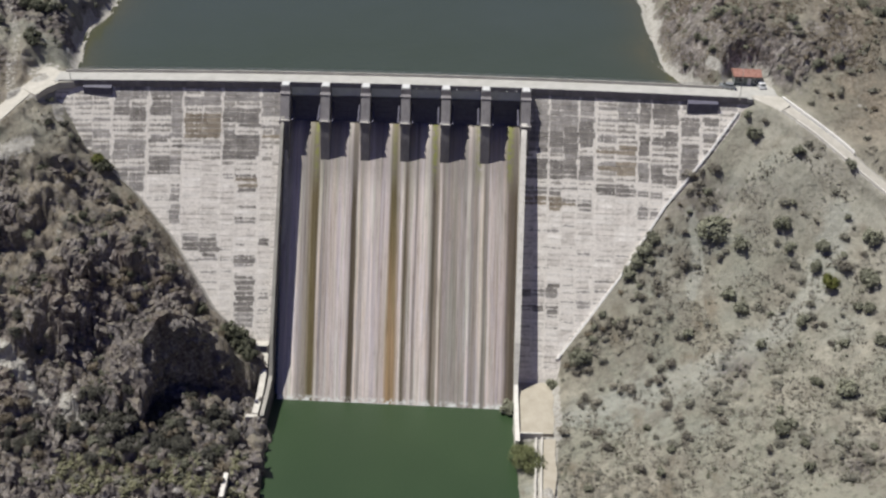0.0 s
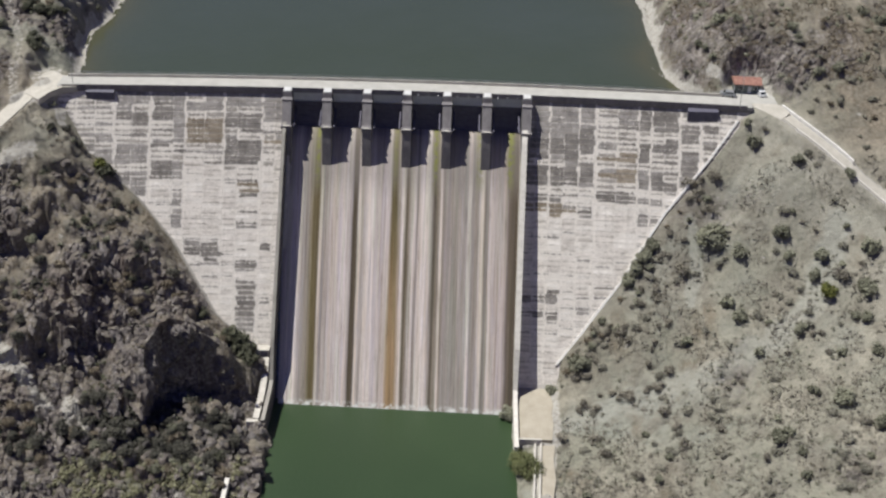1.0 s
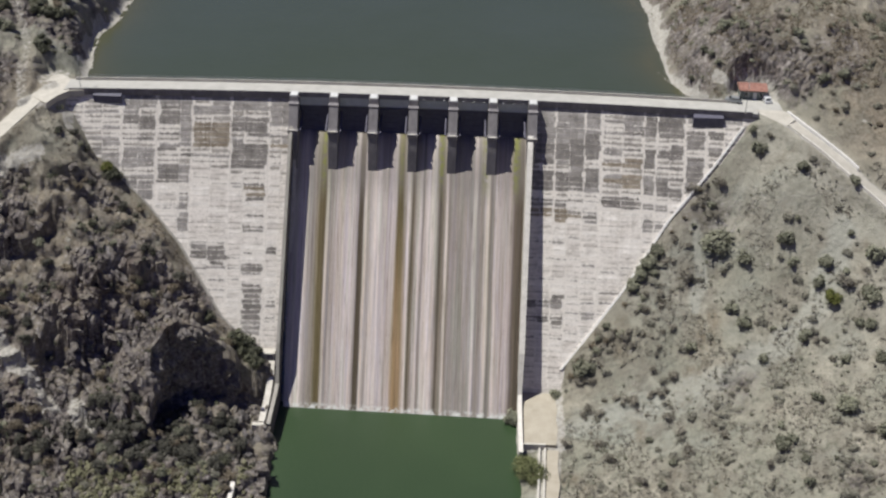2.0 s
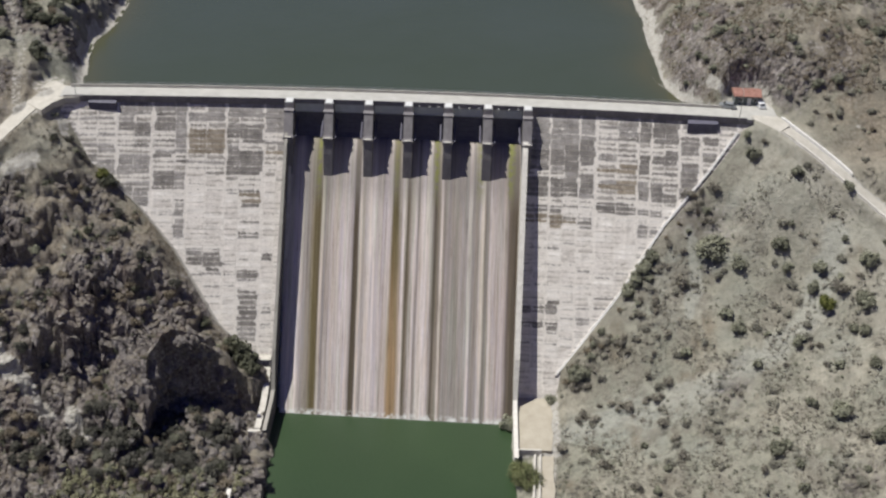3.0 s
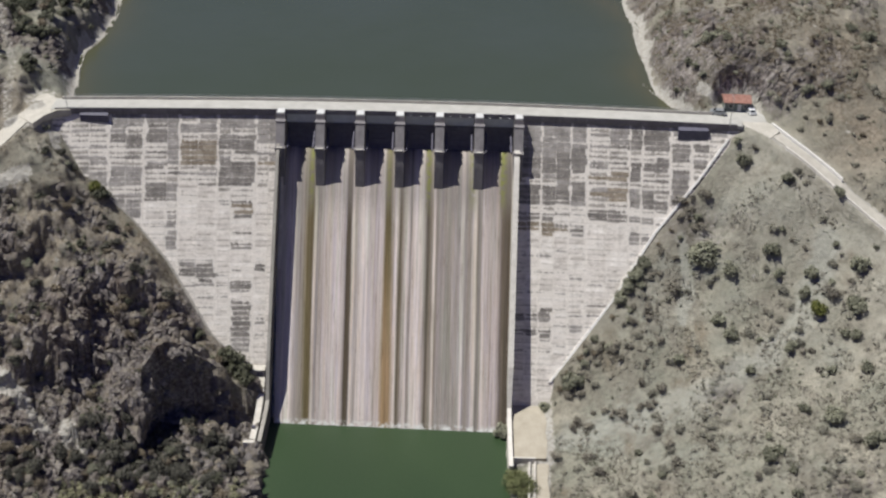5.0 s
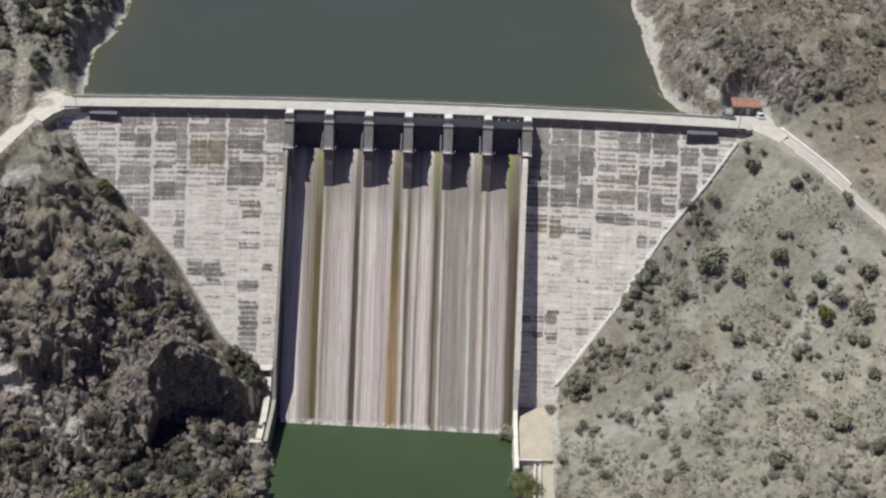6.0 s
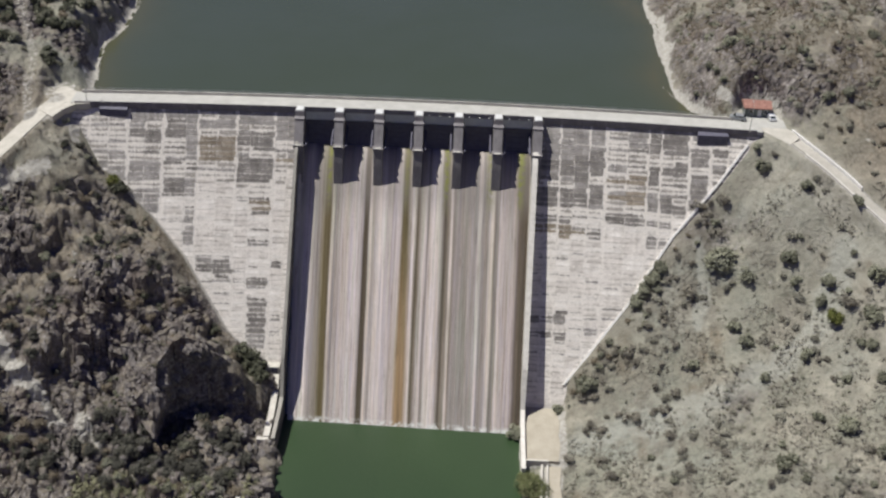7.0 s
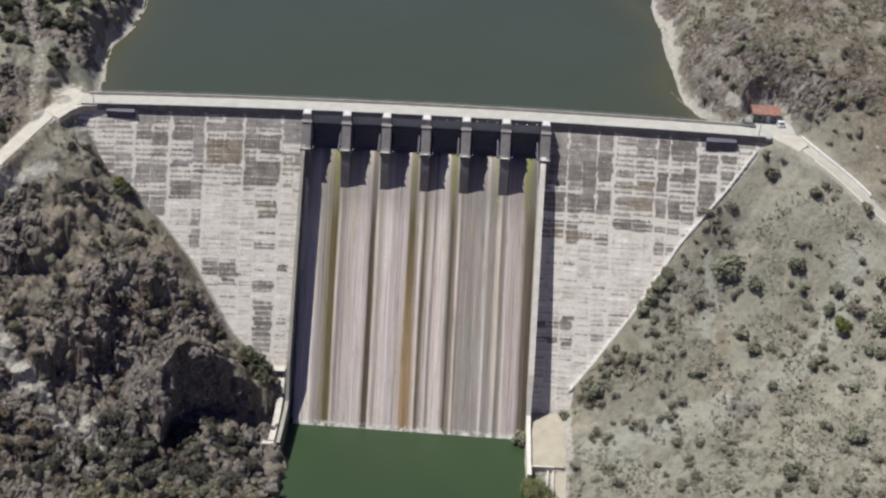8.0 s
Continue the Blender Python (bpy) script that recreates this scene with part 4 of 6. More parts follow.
def build_wing(name, sign, contact, stains, label):
    rng = random.Random(5 if sign > 0 else 6)
    bm = bmesh.new()
    secs = []
    for x in np.linspace(29.5, 93.0, 22):
        x *= sign
        y0 = FACE_Y + bow(x)
        secs.append([(x, y0, FACE_Z), (x, y0 - SLOPE_W * 72, FACE_Z - 72), (x, 6.0 + bow(x), FACE_Z - 72), (x, 6.0 + bow(x), FACE_Z)])
    swept(bm, secs)
    wall = tagged(part(name, bm, JOINT), label, "dam", kind="structure")
    tones = [PANEL, PANEL_WHITE, PANEL_GREY, PANEL_DARK, PANEL_BROWN, PANEL_LIMED]
    plan = stains.split()
    long = math.hypot(1, SLOPE_W) * COURSE
    w, h, t, c = BAY / 2 - 0.012, long / 2 - 0.02, 0.06, 0.025
    v = [(-w, -h, -0.05), (w, -h, -0.05), (w, h, -0.05), (-w, h, -0.05), (-w, -h, t - c), (w, -h, t - c), (w, h, t - c), (-w, h, t - c),
         (-w + c, -h + c, t), (w - c, -h + c, t), (w - c, h - c, t), (-w + c, h - c, t)]
    f = [(8, 9, 10, 11)] + [(k, (k + 1) % 4, 4 + (k + 1) % 4, 4 + k) for k in range(4)] + [(4 + k, 4 + (k + 1) % 4, 8 + (k + 1) % 4, 8 + k) for k in range(4)]
    meshes = [mesh_of("concrete_panel", v, f, m) for m in tones]
    tilt = math.atan2(1, SLOPE_W)
    joints = JOINTS_W if sign < 0 else JOINTS_E
    rows, cols = int((FACE_Z - 4) / COURSE), len(joints) - 1
    tone = [[".wgdb".index(plan[c][r]) if c < len(plan) and r < len(plan[c]) else 0 for c in range(cols)] for r in range(rows)]
    for r in range(rows):
        for c in range(cols):
            if tone[r][c] == 0 and rng.random() < 0.35:
                tone[r][c] = 1

    for r in range(min(17, rows)):
        for c in range(cols):
            if tone[r][c] == 1:
                tone[r][c] = 5

    seam = [rng.uniform(0.05, 0.3) if rng.random() < 0.35 else 0.0 for _ in range(rows + 1)]

    def weep(r, c, r2, c2, joint):
        """How far lime comes in over one edge of a panel."""
        other = tone[min(max(r2, 0), rows - 1)][min(max(c2, 0), cols - 1)]
        mine = tone[r][c]
        if mine == 5:
            far = rng.uniform(0.15, 0.75) if joint is not None else rng.uniform(0.32, 0.85)
        elif mine > 1:
            far = rng.uniform(0.30, 0.75) if other in (0, 1, 5) else rng.uniform(-0.35, 0.18 if mine == 3 else 0.22)
        else:
            far = rng.uniform(0.1, 0.5)
        if mine > 1 and r > 15:
            far += rng.uniform(0.15, 0.5)
        if joint is not None and joint in MONOLITHS:
            far = max(far, rng.uniform(0.25, 0.95))
        return far

    for r in range(rows):
        z = FACE_Z - (r + 0.5) * COURSE
        reach = abs(contact_x(z - COURSE / 2, contact)) + 2.0
        for c in range(cols):
            a, e = joints[c], joints[c + 1]
            if a > max(reach, 34):
                break
            x, wide = sign * (a + e) / 2, (e - a) / BAY
            turn = math.atan2(2 * -0.00037 * x, 1)
            m = Matrix.Translation((x, face_y(x, z), z)) @ Matrix.Rotation(turn, 4, "Z") @ Matrix.Rotation(tilt, 4, "X")
            m = m @ Matrix.Translation((0, 0, rng.uniform(-0.03, 0.02))) @ Matrix.Rotation(rng.gauss(0, 0.006), 4, "X")
            m = m @ Matrix.Diagonal((wide * (1 - rng.uniform(0, 0.010)), 1 - rng.uniform(0, 0.02), 1, 1))
            ob = new("concrete_panel", meshes[tone[r][c]])
            inner, outer = weep(r, c, r, c - 1, a), weep(r, c, r, c + 1, e)
            west, east = (inner, outer) if sign > 0 else (outer, inner)
            ob.color = (west, east, weep(r, c, r - 1, c, None) + seam[r], weep(r, c, r + 1, c, None) + seam[r + 1])
            ob.parent, ob.matrix_basis = wall, m
    return wall


wall_west = build_wing("wall_west", -1, CONTACT_W, STAINS_W, "sloping concrete dam face with dark weather stains")
wall_east = build_wing("wall_east", 1, CONTACT_E, STAINS_E, "sloping pale concrete dam face with stained panels")

# pale kerb where the eastern wing meets the slope
for line, wide, parent in ((CONTACT_E[3:], 0.34, wall_east), (CONTACT_W[2:-1], 0.3, wall_west)):
    secs = []
    out = Vector((0, -0.846, 0.533))
    for (ax, ay, az), (bx, by, bz) in zip(line, line[1:]):
        for k in range(7):
            z, x = az + (bz - az) * k / 7, ax + (bx - ax) * k / 7
            p, side = Vector((x, face_y(x, z), z)), Vector((wide, 0, 0))
            secs.append([p - side + out * 0.45, p + side + out * 0.45, p + side - out * 0.5, p - side - out * 0.5])
    part("abutment_kerb", swept(bmesh.new(), secs), WHITEWASH if parent is wall_east else GRIMY, parent, "pale concrete kerb along the rock")

# ---------------------------------------------------------------- spillway
SKEW = 0.012
PIER_X = [-30.15 + 9.98 * k for k in range(7)]
OGEE = [(5.2, 40.0), (5.0, 52.5), (4.0, 54.6), (2.2, 55.7), (0.2, 55.9), (-1.8, 55.2), (-3.6, 53.9), (-5.4, 52.0), (-7.5, 49.3)]
CHUTE_SLOPE = (42.0 - 7.5) / 49.3


def chute_z(y):
    """Height of the spillway's surface."""
    if y > -7.5:
        return float(np.interp(-y, [-p[0] for p in OGEE], [p[1] for p in OGEE]))
    return 49.3 - (-7.5 - y) / CHUTE_SLOPE


def build_spillway():
    spill = thing("spillway", "stained concrete overflow chute between two training walls", "spillway", kind="structure")
    profile = OGEE + [(-7.5 - k * (38.5 / 30), 49.3 - k * (38.5 / 30) / CHUTE_SLOPE) for k in range(1, 31)]
    nx = 60
    verts, faces = [], []
    for y, z in profile:
        for k in range(nx + 1):
            toe = 2.0 * k / nx * max(0.0, (-7.5 - y) / 36.0)      # the toe runs a little askew
            verts.append((-30.2 + 59.8 * k / nx, y - toe, z))
    for j in range(len(profile) - 1):
        for k in range(nx):
            a = j * (nx + 1) + k
            faces.append((a, a + nx + 1, a + nx + 2, a + 1))
    me = mesh_of("chute", verts, faces, CHUTE, True)
    ob = new("chute", me)
    ob.parent = spill
    for sign, name in ((-1, "training_wall"), (1, "training_wall")):
        x0 = -30.4 if sign < 0 else 29.4
        rise = 9.0 if sign < 0 else 8.5
        top = [(-5.0, 60.2)] + [(y, chute_z(y) + rise - 0.02 * (-8 - y)) for y in (-8, -14, -20, -26, -32, -37)]
        end_y = -55.0 if sign < 0 else -61.0
        top += [(-41.0, 6.2 if sign < 0 else 5.4), (-44.0, 5.4 if sign < 0 else 4.5), (end_y, 5.0 if sign < 0 else 4.3)]
        secs = []
        for y, z in top:
            x = x0 + (0.03 if sign < 0 else SKEW) * y
            low = min(chute_z(max(y, -45)) - 3.0, z - 4.0)
            half = (0.36 if sign < 0 else 0.55) if y > -40 else 0.42
            secs.append([(x - half, y, z), (x + half, y, z), (x + half + 0.25, y, low), (x - half - 0.25, y, low)])
        wall = part(name, swept(bmesh.new(), secs), WALL_SHADE if sign < 0 else CONCRETE, spill, "weathered concrete training wall")
        caps = [[Vector(p) + Vector((0, 0, dz)) for p, dz in ((s[0], 0.02), (s[1], 0.02), (s[1], 0.24), (s[0], 0.24))] for s in secs]
        for c in caps:
            for corner, way in ((0, -1), (3, -1), (1, 1), (2, 1)):
                c[corner].x += way * (0.05 if sign < 0 else 0.12)
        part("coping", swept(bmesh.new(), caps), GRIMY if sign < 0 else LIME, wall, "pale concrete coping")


build_spillway()


def build_pier():
    """One pier, its foot at the origin's x, with brackets for the gate arms."""
    pier = thing("spillway_pier", "dark grey concrete spillway pier with a pale cap", "pier", group="spillway piers")
    half = 1.12
    side = [(4.6, 50.0), (4.6, 65.2), (1.1, 65.2), (1.1, 66.3), (-1.6, 66.3), (-1.8, 65.1), (-2.9, 64.7), (-5.6, 59.8), (-6.4, 59.0), (-7.0, 55.0), (-7.6, 48.6), (-4.0, 47.0)]
    bm = prism(bmesh.new(), side, -half, half, lambda a, b, s: (s, a, b))
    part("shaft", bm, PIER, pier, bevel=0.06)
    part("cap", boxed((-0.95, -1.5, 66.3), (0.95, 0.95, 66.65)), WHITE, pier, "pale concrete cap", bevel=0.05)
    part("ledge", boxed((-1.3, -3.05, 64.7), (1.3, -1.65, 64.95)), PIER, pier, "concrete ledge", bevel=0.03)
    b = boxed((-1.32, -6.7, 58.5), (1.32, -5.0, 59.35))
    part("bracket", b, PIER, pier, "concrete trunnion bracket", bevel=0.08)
    part("bracket_edge", boxed((-0.8, -6.72, 59.36), (0.8, -6.2, 59.46)), CONCRETE, pier)
    return pier


first_pier = build_pier()
first_pier.location = (PIER_X[0], 0, 0)
for x in PIER_X[1:]:
    copy_thing(first_pier, Matrix.Translation((x, 0, 0)))


def build_gate():
    """A radial gate: curved skin, ribs behind it, and arms to the trunnions."""
    gate = thing("radial_gate", "dark steel radial gate closed between two piers", "gate", group="spillway gates")
    centre, radius = (-5.6, 59.0), 7.6
    arc = [(centre[0] + radius * math.cos(radians(a)), centre[1] + radius * math.sin(radians(a))) for a in np.linspace(-25, 30, 12)]
    outline = arc + [(y - 0.12, z) for y, z in arc[::-1]]
    part("skin_plate", prism(bmesh.new(), outline, -3.75, 3.75, lambda a, b, s: (s, a, b)), STEEL, gate)
    for a in (-18, -6, 6, 18, 28):
        y, z = centre[0] + (radius - 0.32) * math.cos(radians(a)), centre[1] + (radius - 0.32) * math.sin(radians(a))
        part("rib", boxed((-3.7, y + 0.10, z - 0.04), (3.7, y + 0.24, z + 0.04)), STEEL, gate)
    for x in (-3.2, 3.2):
        for a in (-14, 14):
            end = (x, centre[0] + (radius - 0.4) * math.cos(radians(a)), centre[1] + (radius - 0.4) * math.sin(radians(a)))
            part("arm", rod(bmesh.new(), (x, centre[0], centre[1]), end, 0.22, 8), STEEL, gate)
    return gate


first_gate = build_gate()
first_gate.location = (PIER_X[0] + 5.01, 0, 0)
for x in PIER_X[1:-1]:
    copy_thing(first_gate, Matrix.Translation((x + 5.01, 0, 0)))


# ---------------------------------------------------------------- crest road
def ribbon(x0, x1, y0, y1, z0, z1, n=30):
    """A long block that follows the curve of the crest."""
    secs = []
    for x in np.linspace(x0, x1, n):
        b = bow(x)
        secs.append([(x, y0 + b, z0), (x, y1 + b, z0), (x, y1 + b, z1), (x, y0 + b, z1)])
    return swept(bmesh.new(), secs)


crest = thing("road_crest", "bleached concrete road along the top of the dam", "road", kind="structure")
part("deck", ribbon(-87.5, 86.0, 0.9, 6.6, 65.4, CREST), ROAD, crest)
part("yard", boxed((81.5, 0.9, 65.2), (92.5, 7.2, CREST - 0.02)), ROAD, crest, "bleached concrete yard before the hut", bevel=0.05)
part("parapet_front", ribbon(-86.5, 84.5, 0.88, 1.15, CREST + 0.004, CREST + 0.42), ROAD, crest, "low pale concrete parapet")
# thin dark strip that carries the shade of the upright deck edge as colour
part("deck_edge", ribbon(-86.5, 84.5, 0.78, 0.876, 65.30, CREST + 0.34), PIER, crest, "thin dark strip for the shade on the deck edge")
part("parapet_back", ribbon(-86.0, 80.0, 6.35, 6.65, CREST + 0.004, CREST + 0.75), CONCRETE, crest, "concrete parapet on the lake side")
# the fascia takes the dark concrete too, its shade put into the colour
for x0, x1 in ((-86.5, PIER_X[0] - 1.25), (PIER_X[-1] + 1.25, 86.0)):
    part("fascia", ribbon(x0, x1, 0.95, 1.6, 64.75, 65.39), PIER, crest, "cantilever under the road, darkened in colour for its shade")
for k in range(6):
    girder = part("girder", ribbon(PIER_X[k] + 1.22, PIER_X[k + 1] - 1.22, 1.10, 1.55, 63.0, 65.38, 3), GIRDER, crest, "grey-green bridge girder")
    for z in (63.0, 65.1):
        part("flange", ribbon(PIER_X[k] + 1.22, PIER_X[k + 1] - 1.22, 0.92, 1.095, z, z + 0.22, 3), GIRDER, girder)
    for j in range(1, 6):
        x = PIER_X[k] + 1.22 + j * 7.58 / 6
        part("stiffener", boxed((x - 0.07, 0.96 + bow(x), 63.23), (x + 0.07, 1.094 + bow(x), 65.09)), GIRDER, girder)



def build_shade_box(x0, x1, foot):
    """An added shallow box under the road, upright-faced; its dark casing stands for shade."""
    chamber = thing("valve_chamber", "added dark box for the patch of shade under the dam road", "chamber", group="chambers under the road")
    mid = (x0 + x1) / 2
    front = face_y(mid, foot) - 0.15
    side = [(front, foot), (front, 64.9), (0.62 + bow(mid), 65.3), (2.0 + bow(mid), 65.3), (2.0 + bow(mid), foot)]
    part("casing", prism(bmesh.new(), side, x0, x1, lambda a, b, s: (s, a, b)), STEEL, chamber, bevel=0.04)
    for k in range(1, 5):
        x = x0 + (x1 - x0) * k / 5
        part("cover_strip", boxed((x - 0.06, front - 0.06, foot + 0.1), (x + 0.06, front - 0.002, 64.8)), STEEL, chamber)
    part("hatch", boxed((mid - 0.6, front - 0.05, foot + 0.15), (mid + 0.1, front - 0.003, foot + 1.6)), STEEL, chamber)
    return chamber


build_shade_box(69.9, 77.4, 62.3)
build_shade_box(-80.4, -73.4, 62.9)


# ---------------------------------------------------------------- hut at the end of the crest
def build_hut():
    hut = thing("control_hut", "small grey-green hut with a red tiled roof", "hut", (85.9, 8.6, CREST - 0.2))
    hut.rotation_euler = (0, 0, radians(-2))
    bm = bmesh.new()
    box(bm, (-3.1, -1.9, 0), (3.1, 1.9, 2.75))
    part("wall", bm, WALLS, hut, bevel=0.03)
    roof_side = [(-2.5, 2.6), (2.5, 2.6), (2.5, 2.75), (0, 3.75), (-2.5, 2.75)]
    roof = part("roof", prism(bmesh.new(), roof_side, -3.6, 3.6, lambda a, b, s: (s, a, b)), TILE, hut, "red clay tile roof")
    pitch = math.atan2(1.0, 2.5)
    tile_v = [(-0.2, -0.22, 0), (0.2, -0.22, 0), (0.2, 0.22, 0), (-0.2, 0.22, 0), (-0.11, -0.22, 0.09), (0.11, -0.22, 0.09), (0.11, 0.22, 0.09), (-0.11, 0.22, 0.09)]
    tile_f = [(0, 1, 5, 4), (4, 5, 6, 7), (7, 6, 2, 3), (0, 4, 7, 3), (1, 2, 6, 5)]
    tile = mesh_of("roof_tile", tile_v, tile_f, TILE)
    for sign in (-1, 1):
        for row in range(6):
            for col in range(17):
                y = sign * (2.32 - row * 0.42)
                ob = new("roof_tile", tile)
                ob.parent = roof
                ob.matrix_basis = Matrix.Translation((-3.36 + col * 0.42, y, 2.765 + (2.5 - abs(y)) * 0.4)) @ Matrix.Rotation(-sign * pitch, 4, "X")
    for x, w in ((-1.6, 1.3), (2.1, 0.9)):
        win = part("window", boxed((x - w / 2, -1.96, 1.0), (x + w / 2, -1.89, 2.2)), WHITE, hut, "white framed window")
        part("pane", boxed((x - w / 2 + 0.08, -1.985, 1.08), (x + w / 2 - 0.08, -1.962, 2.12)), GLASS, win)
    door = part("door", boxed((0.1, -1.97, 0.02), (1.05, -1.89, 2.1)), WHITE, hut, "pale door")
    part("handle", boxed((0.9, -2.02, 1.0), (0.96, -1.972, 1.12)), GALV, door)
    for x in (-3.3, 3.3):
        part("post", rod(bmesh.new(), (x, -2.35, 0), (x, -2.35, 2.62), 0.07), WHITE, hut)
    return hut


build_hut()


def build_car(label, paint, at, turn):
    """A small car."""
    car = thing("parked_car", label, "car", at, group="cars by the hut")
    car.rotation_euler = (0, 0, radians(turn))
    side = [(-2.05, 0.35), (2.05, 0.35), (2.1, 0.75), (1.95, 0.95), (1.1, 1.02), (0.5, 1.48), (-1.3, 1.5), (-1.95, 1.05), (-2.1, 0.8)]
    part("body", prism(bmesh.new(), side, -0.82, 0.82, lambda a, b, s: (s, a, b)), paint, car, bevel=0.06)
    part("windscreen", prism(bmesh.new(), [(1.12, 1.04), (1.06, 1.12), (0.6, 1.46), (0.53, 1.47)], -0.7, 0.7, lambda a, b, s: (s, a + 0.03, b + 0.03)), GLASS, car)
    part("rear_window", prism(bmesh.new(), [(-1.42, 1.46), (-1.36, 1.47), (-1.84, 1.14), (-1.9, 1.14)], -0.68, 0.68, lambda a, b, s: (s, a - 0.03, b + 0.03)), GLASS, car)
    for s in (-1, 1):
        part("side_window", prism(bmesh.new(), [(0.85, 1.06), (0.42, 1.42), (-1.2, 1.43), (-1.6, 1.08)], s * 0.825, s * 0.838, lambda a, b, q: (q, a, b)), GLASS, car)
        part("headlight", boxed((s * 0.62 - 0.14, 2.02, 0.7), (s * 0.62 + 0.14, 2.1, 0.86)), GLASS, car)
        for y in (-1.3, 1.3):
            bm = bmesh.new()
            rod(bm, (s * 0.62, y, 0.32), (s * 0.86, y, 0.32), 0.32, 16)
            wheel = part("wheel", bm, RUBBER, car, "black tyre")
            bm = bmesh.new()
            rod(bm, (s * 0.862, y, 0.32), (s * 0.88, y, 0.32), 0.19, 12)
            part("rim", bm, GALV, wheel)
    return car


build_car("small white car parked beside the hut", CARPAINT, (89.3, 6.3, CREST - 0.24), 8)
build_car("silver-grey car parked on the dam road", SILVER, (80.6, 4.6, CREST + 0.004), 78)


# ---------------------------------------------------------------- lamp posts, railing
def build_pole():
    pole = thing("street_lamp", "thin galvanised lamp post on the dam road", "lamp post", group="crest lamp posts")
    part("mast", rod(bmesh.new(), (0, 0, 0), (0, 0, 7.5), 0.10, 8, 0.06), GALV, pole)
    part("arm", rod(bmesh.new(), (0, 0, 7.4), (0, 1.3, 7.7), 0.05, 6), GALV, pole)
    part("lantern", boxed((-0.14, 1.2, 7.62), (0.14, 1.9, 7.78)), GALV, pole, bevel=0.03)
    part("base", boxed((-0.25, -0.25, 0), (0.25, 0.25, 0.12)), CONCRETE, pole)
    return pole


first_pole = build_pole()
first_pole.location = (-83.5, 0.2 + bow(83.5) + 1.0, CREST + 0.003)
copy_thing(first_pole, Matrix.Translation((82.6, 0.9 + bow(82.6), CREST + 0.003)))

rail = thing("guard_rail", "thin steel railing on the lake side of the road", "railing")
for k in range(56):
    x = -84 + k * 2.96
    part("post", boxed((x - 0.03, 6.47 + bow(x), CREST + 0.752), (x + 0.03, 6.53 + bow(x), CREST + 1.35)), GALV, rail)
for z in (1.02, 1.33):
    part("bar", ribbon(-84, 78.9, 6.475, 6.525, CREST + z, CREST + z + 0.05), GALV, rail)


def build_light():
    light = thing("bridge_lamp", "small white lamp on the edge of the bridge deck", "lamp", group="girder lamps")
    part("housing", boxed((-0.16, -0.3, -0.1), (0.16, 0.0, 0.12)), WHITE, light, bevel=0.03)
    part("bracket", boxed((-0.05, 0.0, -0.04), (0.05, 0.12, 0.04)), GALV, light)
    return light


first_light = build_light()
spots = [PIER_X[k] + d for k in (3, 4, 5) for d in (2.6, 5.2, 7.6)]
first_light.location = (spots[0], 0.655 + bow(spots[0]), 65.62)
for x in spots[1:]:
    copy_thing(first_light, Matrix.Translation((x, 0.655 + bow(x), 65.62)))

# ---------------------------------------------------------------- roads and works on the banks
road_e = tagged(strip("road_access", ROAD_E, 1.65, DUSTY), "pale dusty access road running down the slope", "road", kind="structure")
strip("roadside_wall", [(92.2, -0.8, 65.4)] + ROAD_E[2:7] + [(108.2, -15.1, 57.7)], 0.26, WHITEWASH, road_e, "low pale concrete wall", lift=0.8, thick=1.6, side=-2.05)
bm = prism(bmesh.new(), [(84.6, 0.86), (86.4, -0.6), (89.6, -2.6), (92.6, -4.7), (95.2, -2.3), (93.6, 0.2), (92.46, 0.86)], -1.2, 0.0, lambda p, q, s: (p, q, s + CREST - 0.03 - 0.27 * max(0.0, 0.86 - q)))
part("apron", bm, DUSTY, road_e, "bleached concrete apron between road and yard", bevel=0.04)
strip("roadside_kerb", ROAD_E[3:], 0.24, LIME, road_e, "pale concrete kerb", lift=0.3, thick=0.8, side=1.95)
tagged(strip("road_landing", ROAD_W, 2.2, DUSTY), "bleached road curving off the dam crest", "road", kind="structure")

bm = prism(bmesh.new(), [(-82.6, -1.95), (-86.0, -2.5), (-88.8, -4.4), (-90.8, -7.2), (-95.0, -3.6), (-94.0, 1.8), (-92.6, 5.6), (-90.6, 7.0), (-87.6, 4.4), (-82.6, 3.9)], -1.6, 0.0, lambda p, q, s: (p, q, s + CREST - 0.03 - 0.15 * max(0.0, -(p + 88) - (q + 1))))
tagged(part("road_end", bm, DUSTY, bevel=0.05), "bleached concrete landing where the dam road ends", "road", kind="structure")

# the works on the eastern side of the basin
terrace = thing("retaining_wall", "pale concrete retaining wall below an earth terrace", "wall", kind="structure")
part("end_wall", boxed((28.6, -57.9, -3.0), (34.8, -57.41, 4.35)), CONCRETE, terrace, bevel=0.04)
for name, z, outline in (("terrace", 3.74, [(29.5, -37.3), (31.5, -36.6), (33.6, -36.0), (36.2, -37.4), (37.8, -39.6), (38.3, -43.5), (37.7, -47.5), (38.0, -51.5), (37.3, -57.2), (29.5, -57.2)]),
                         ("lane", 2.78, [(35.0, -58.0), (38.0, -58.0), (37.4, -64), (37.6, -70), (36.4, -78), (36.0, -95), (32.6, -95), (34.4, -70)])):
    bm = prism(bmesh.new(), outline, z - 1.2, z, lambda a, b, s: (a, b, s))
    tagged(part(name, bm, DIRT, bevel=0.05), "pale beige packed earth beside the stilling basin", "terrace", kind="structure")
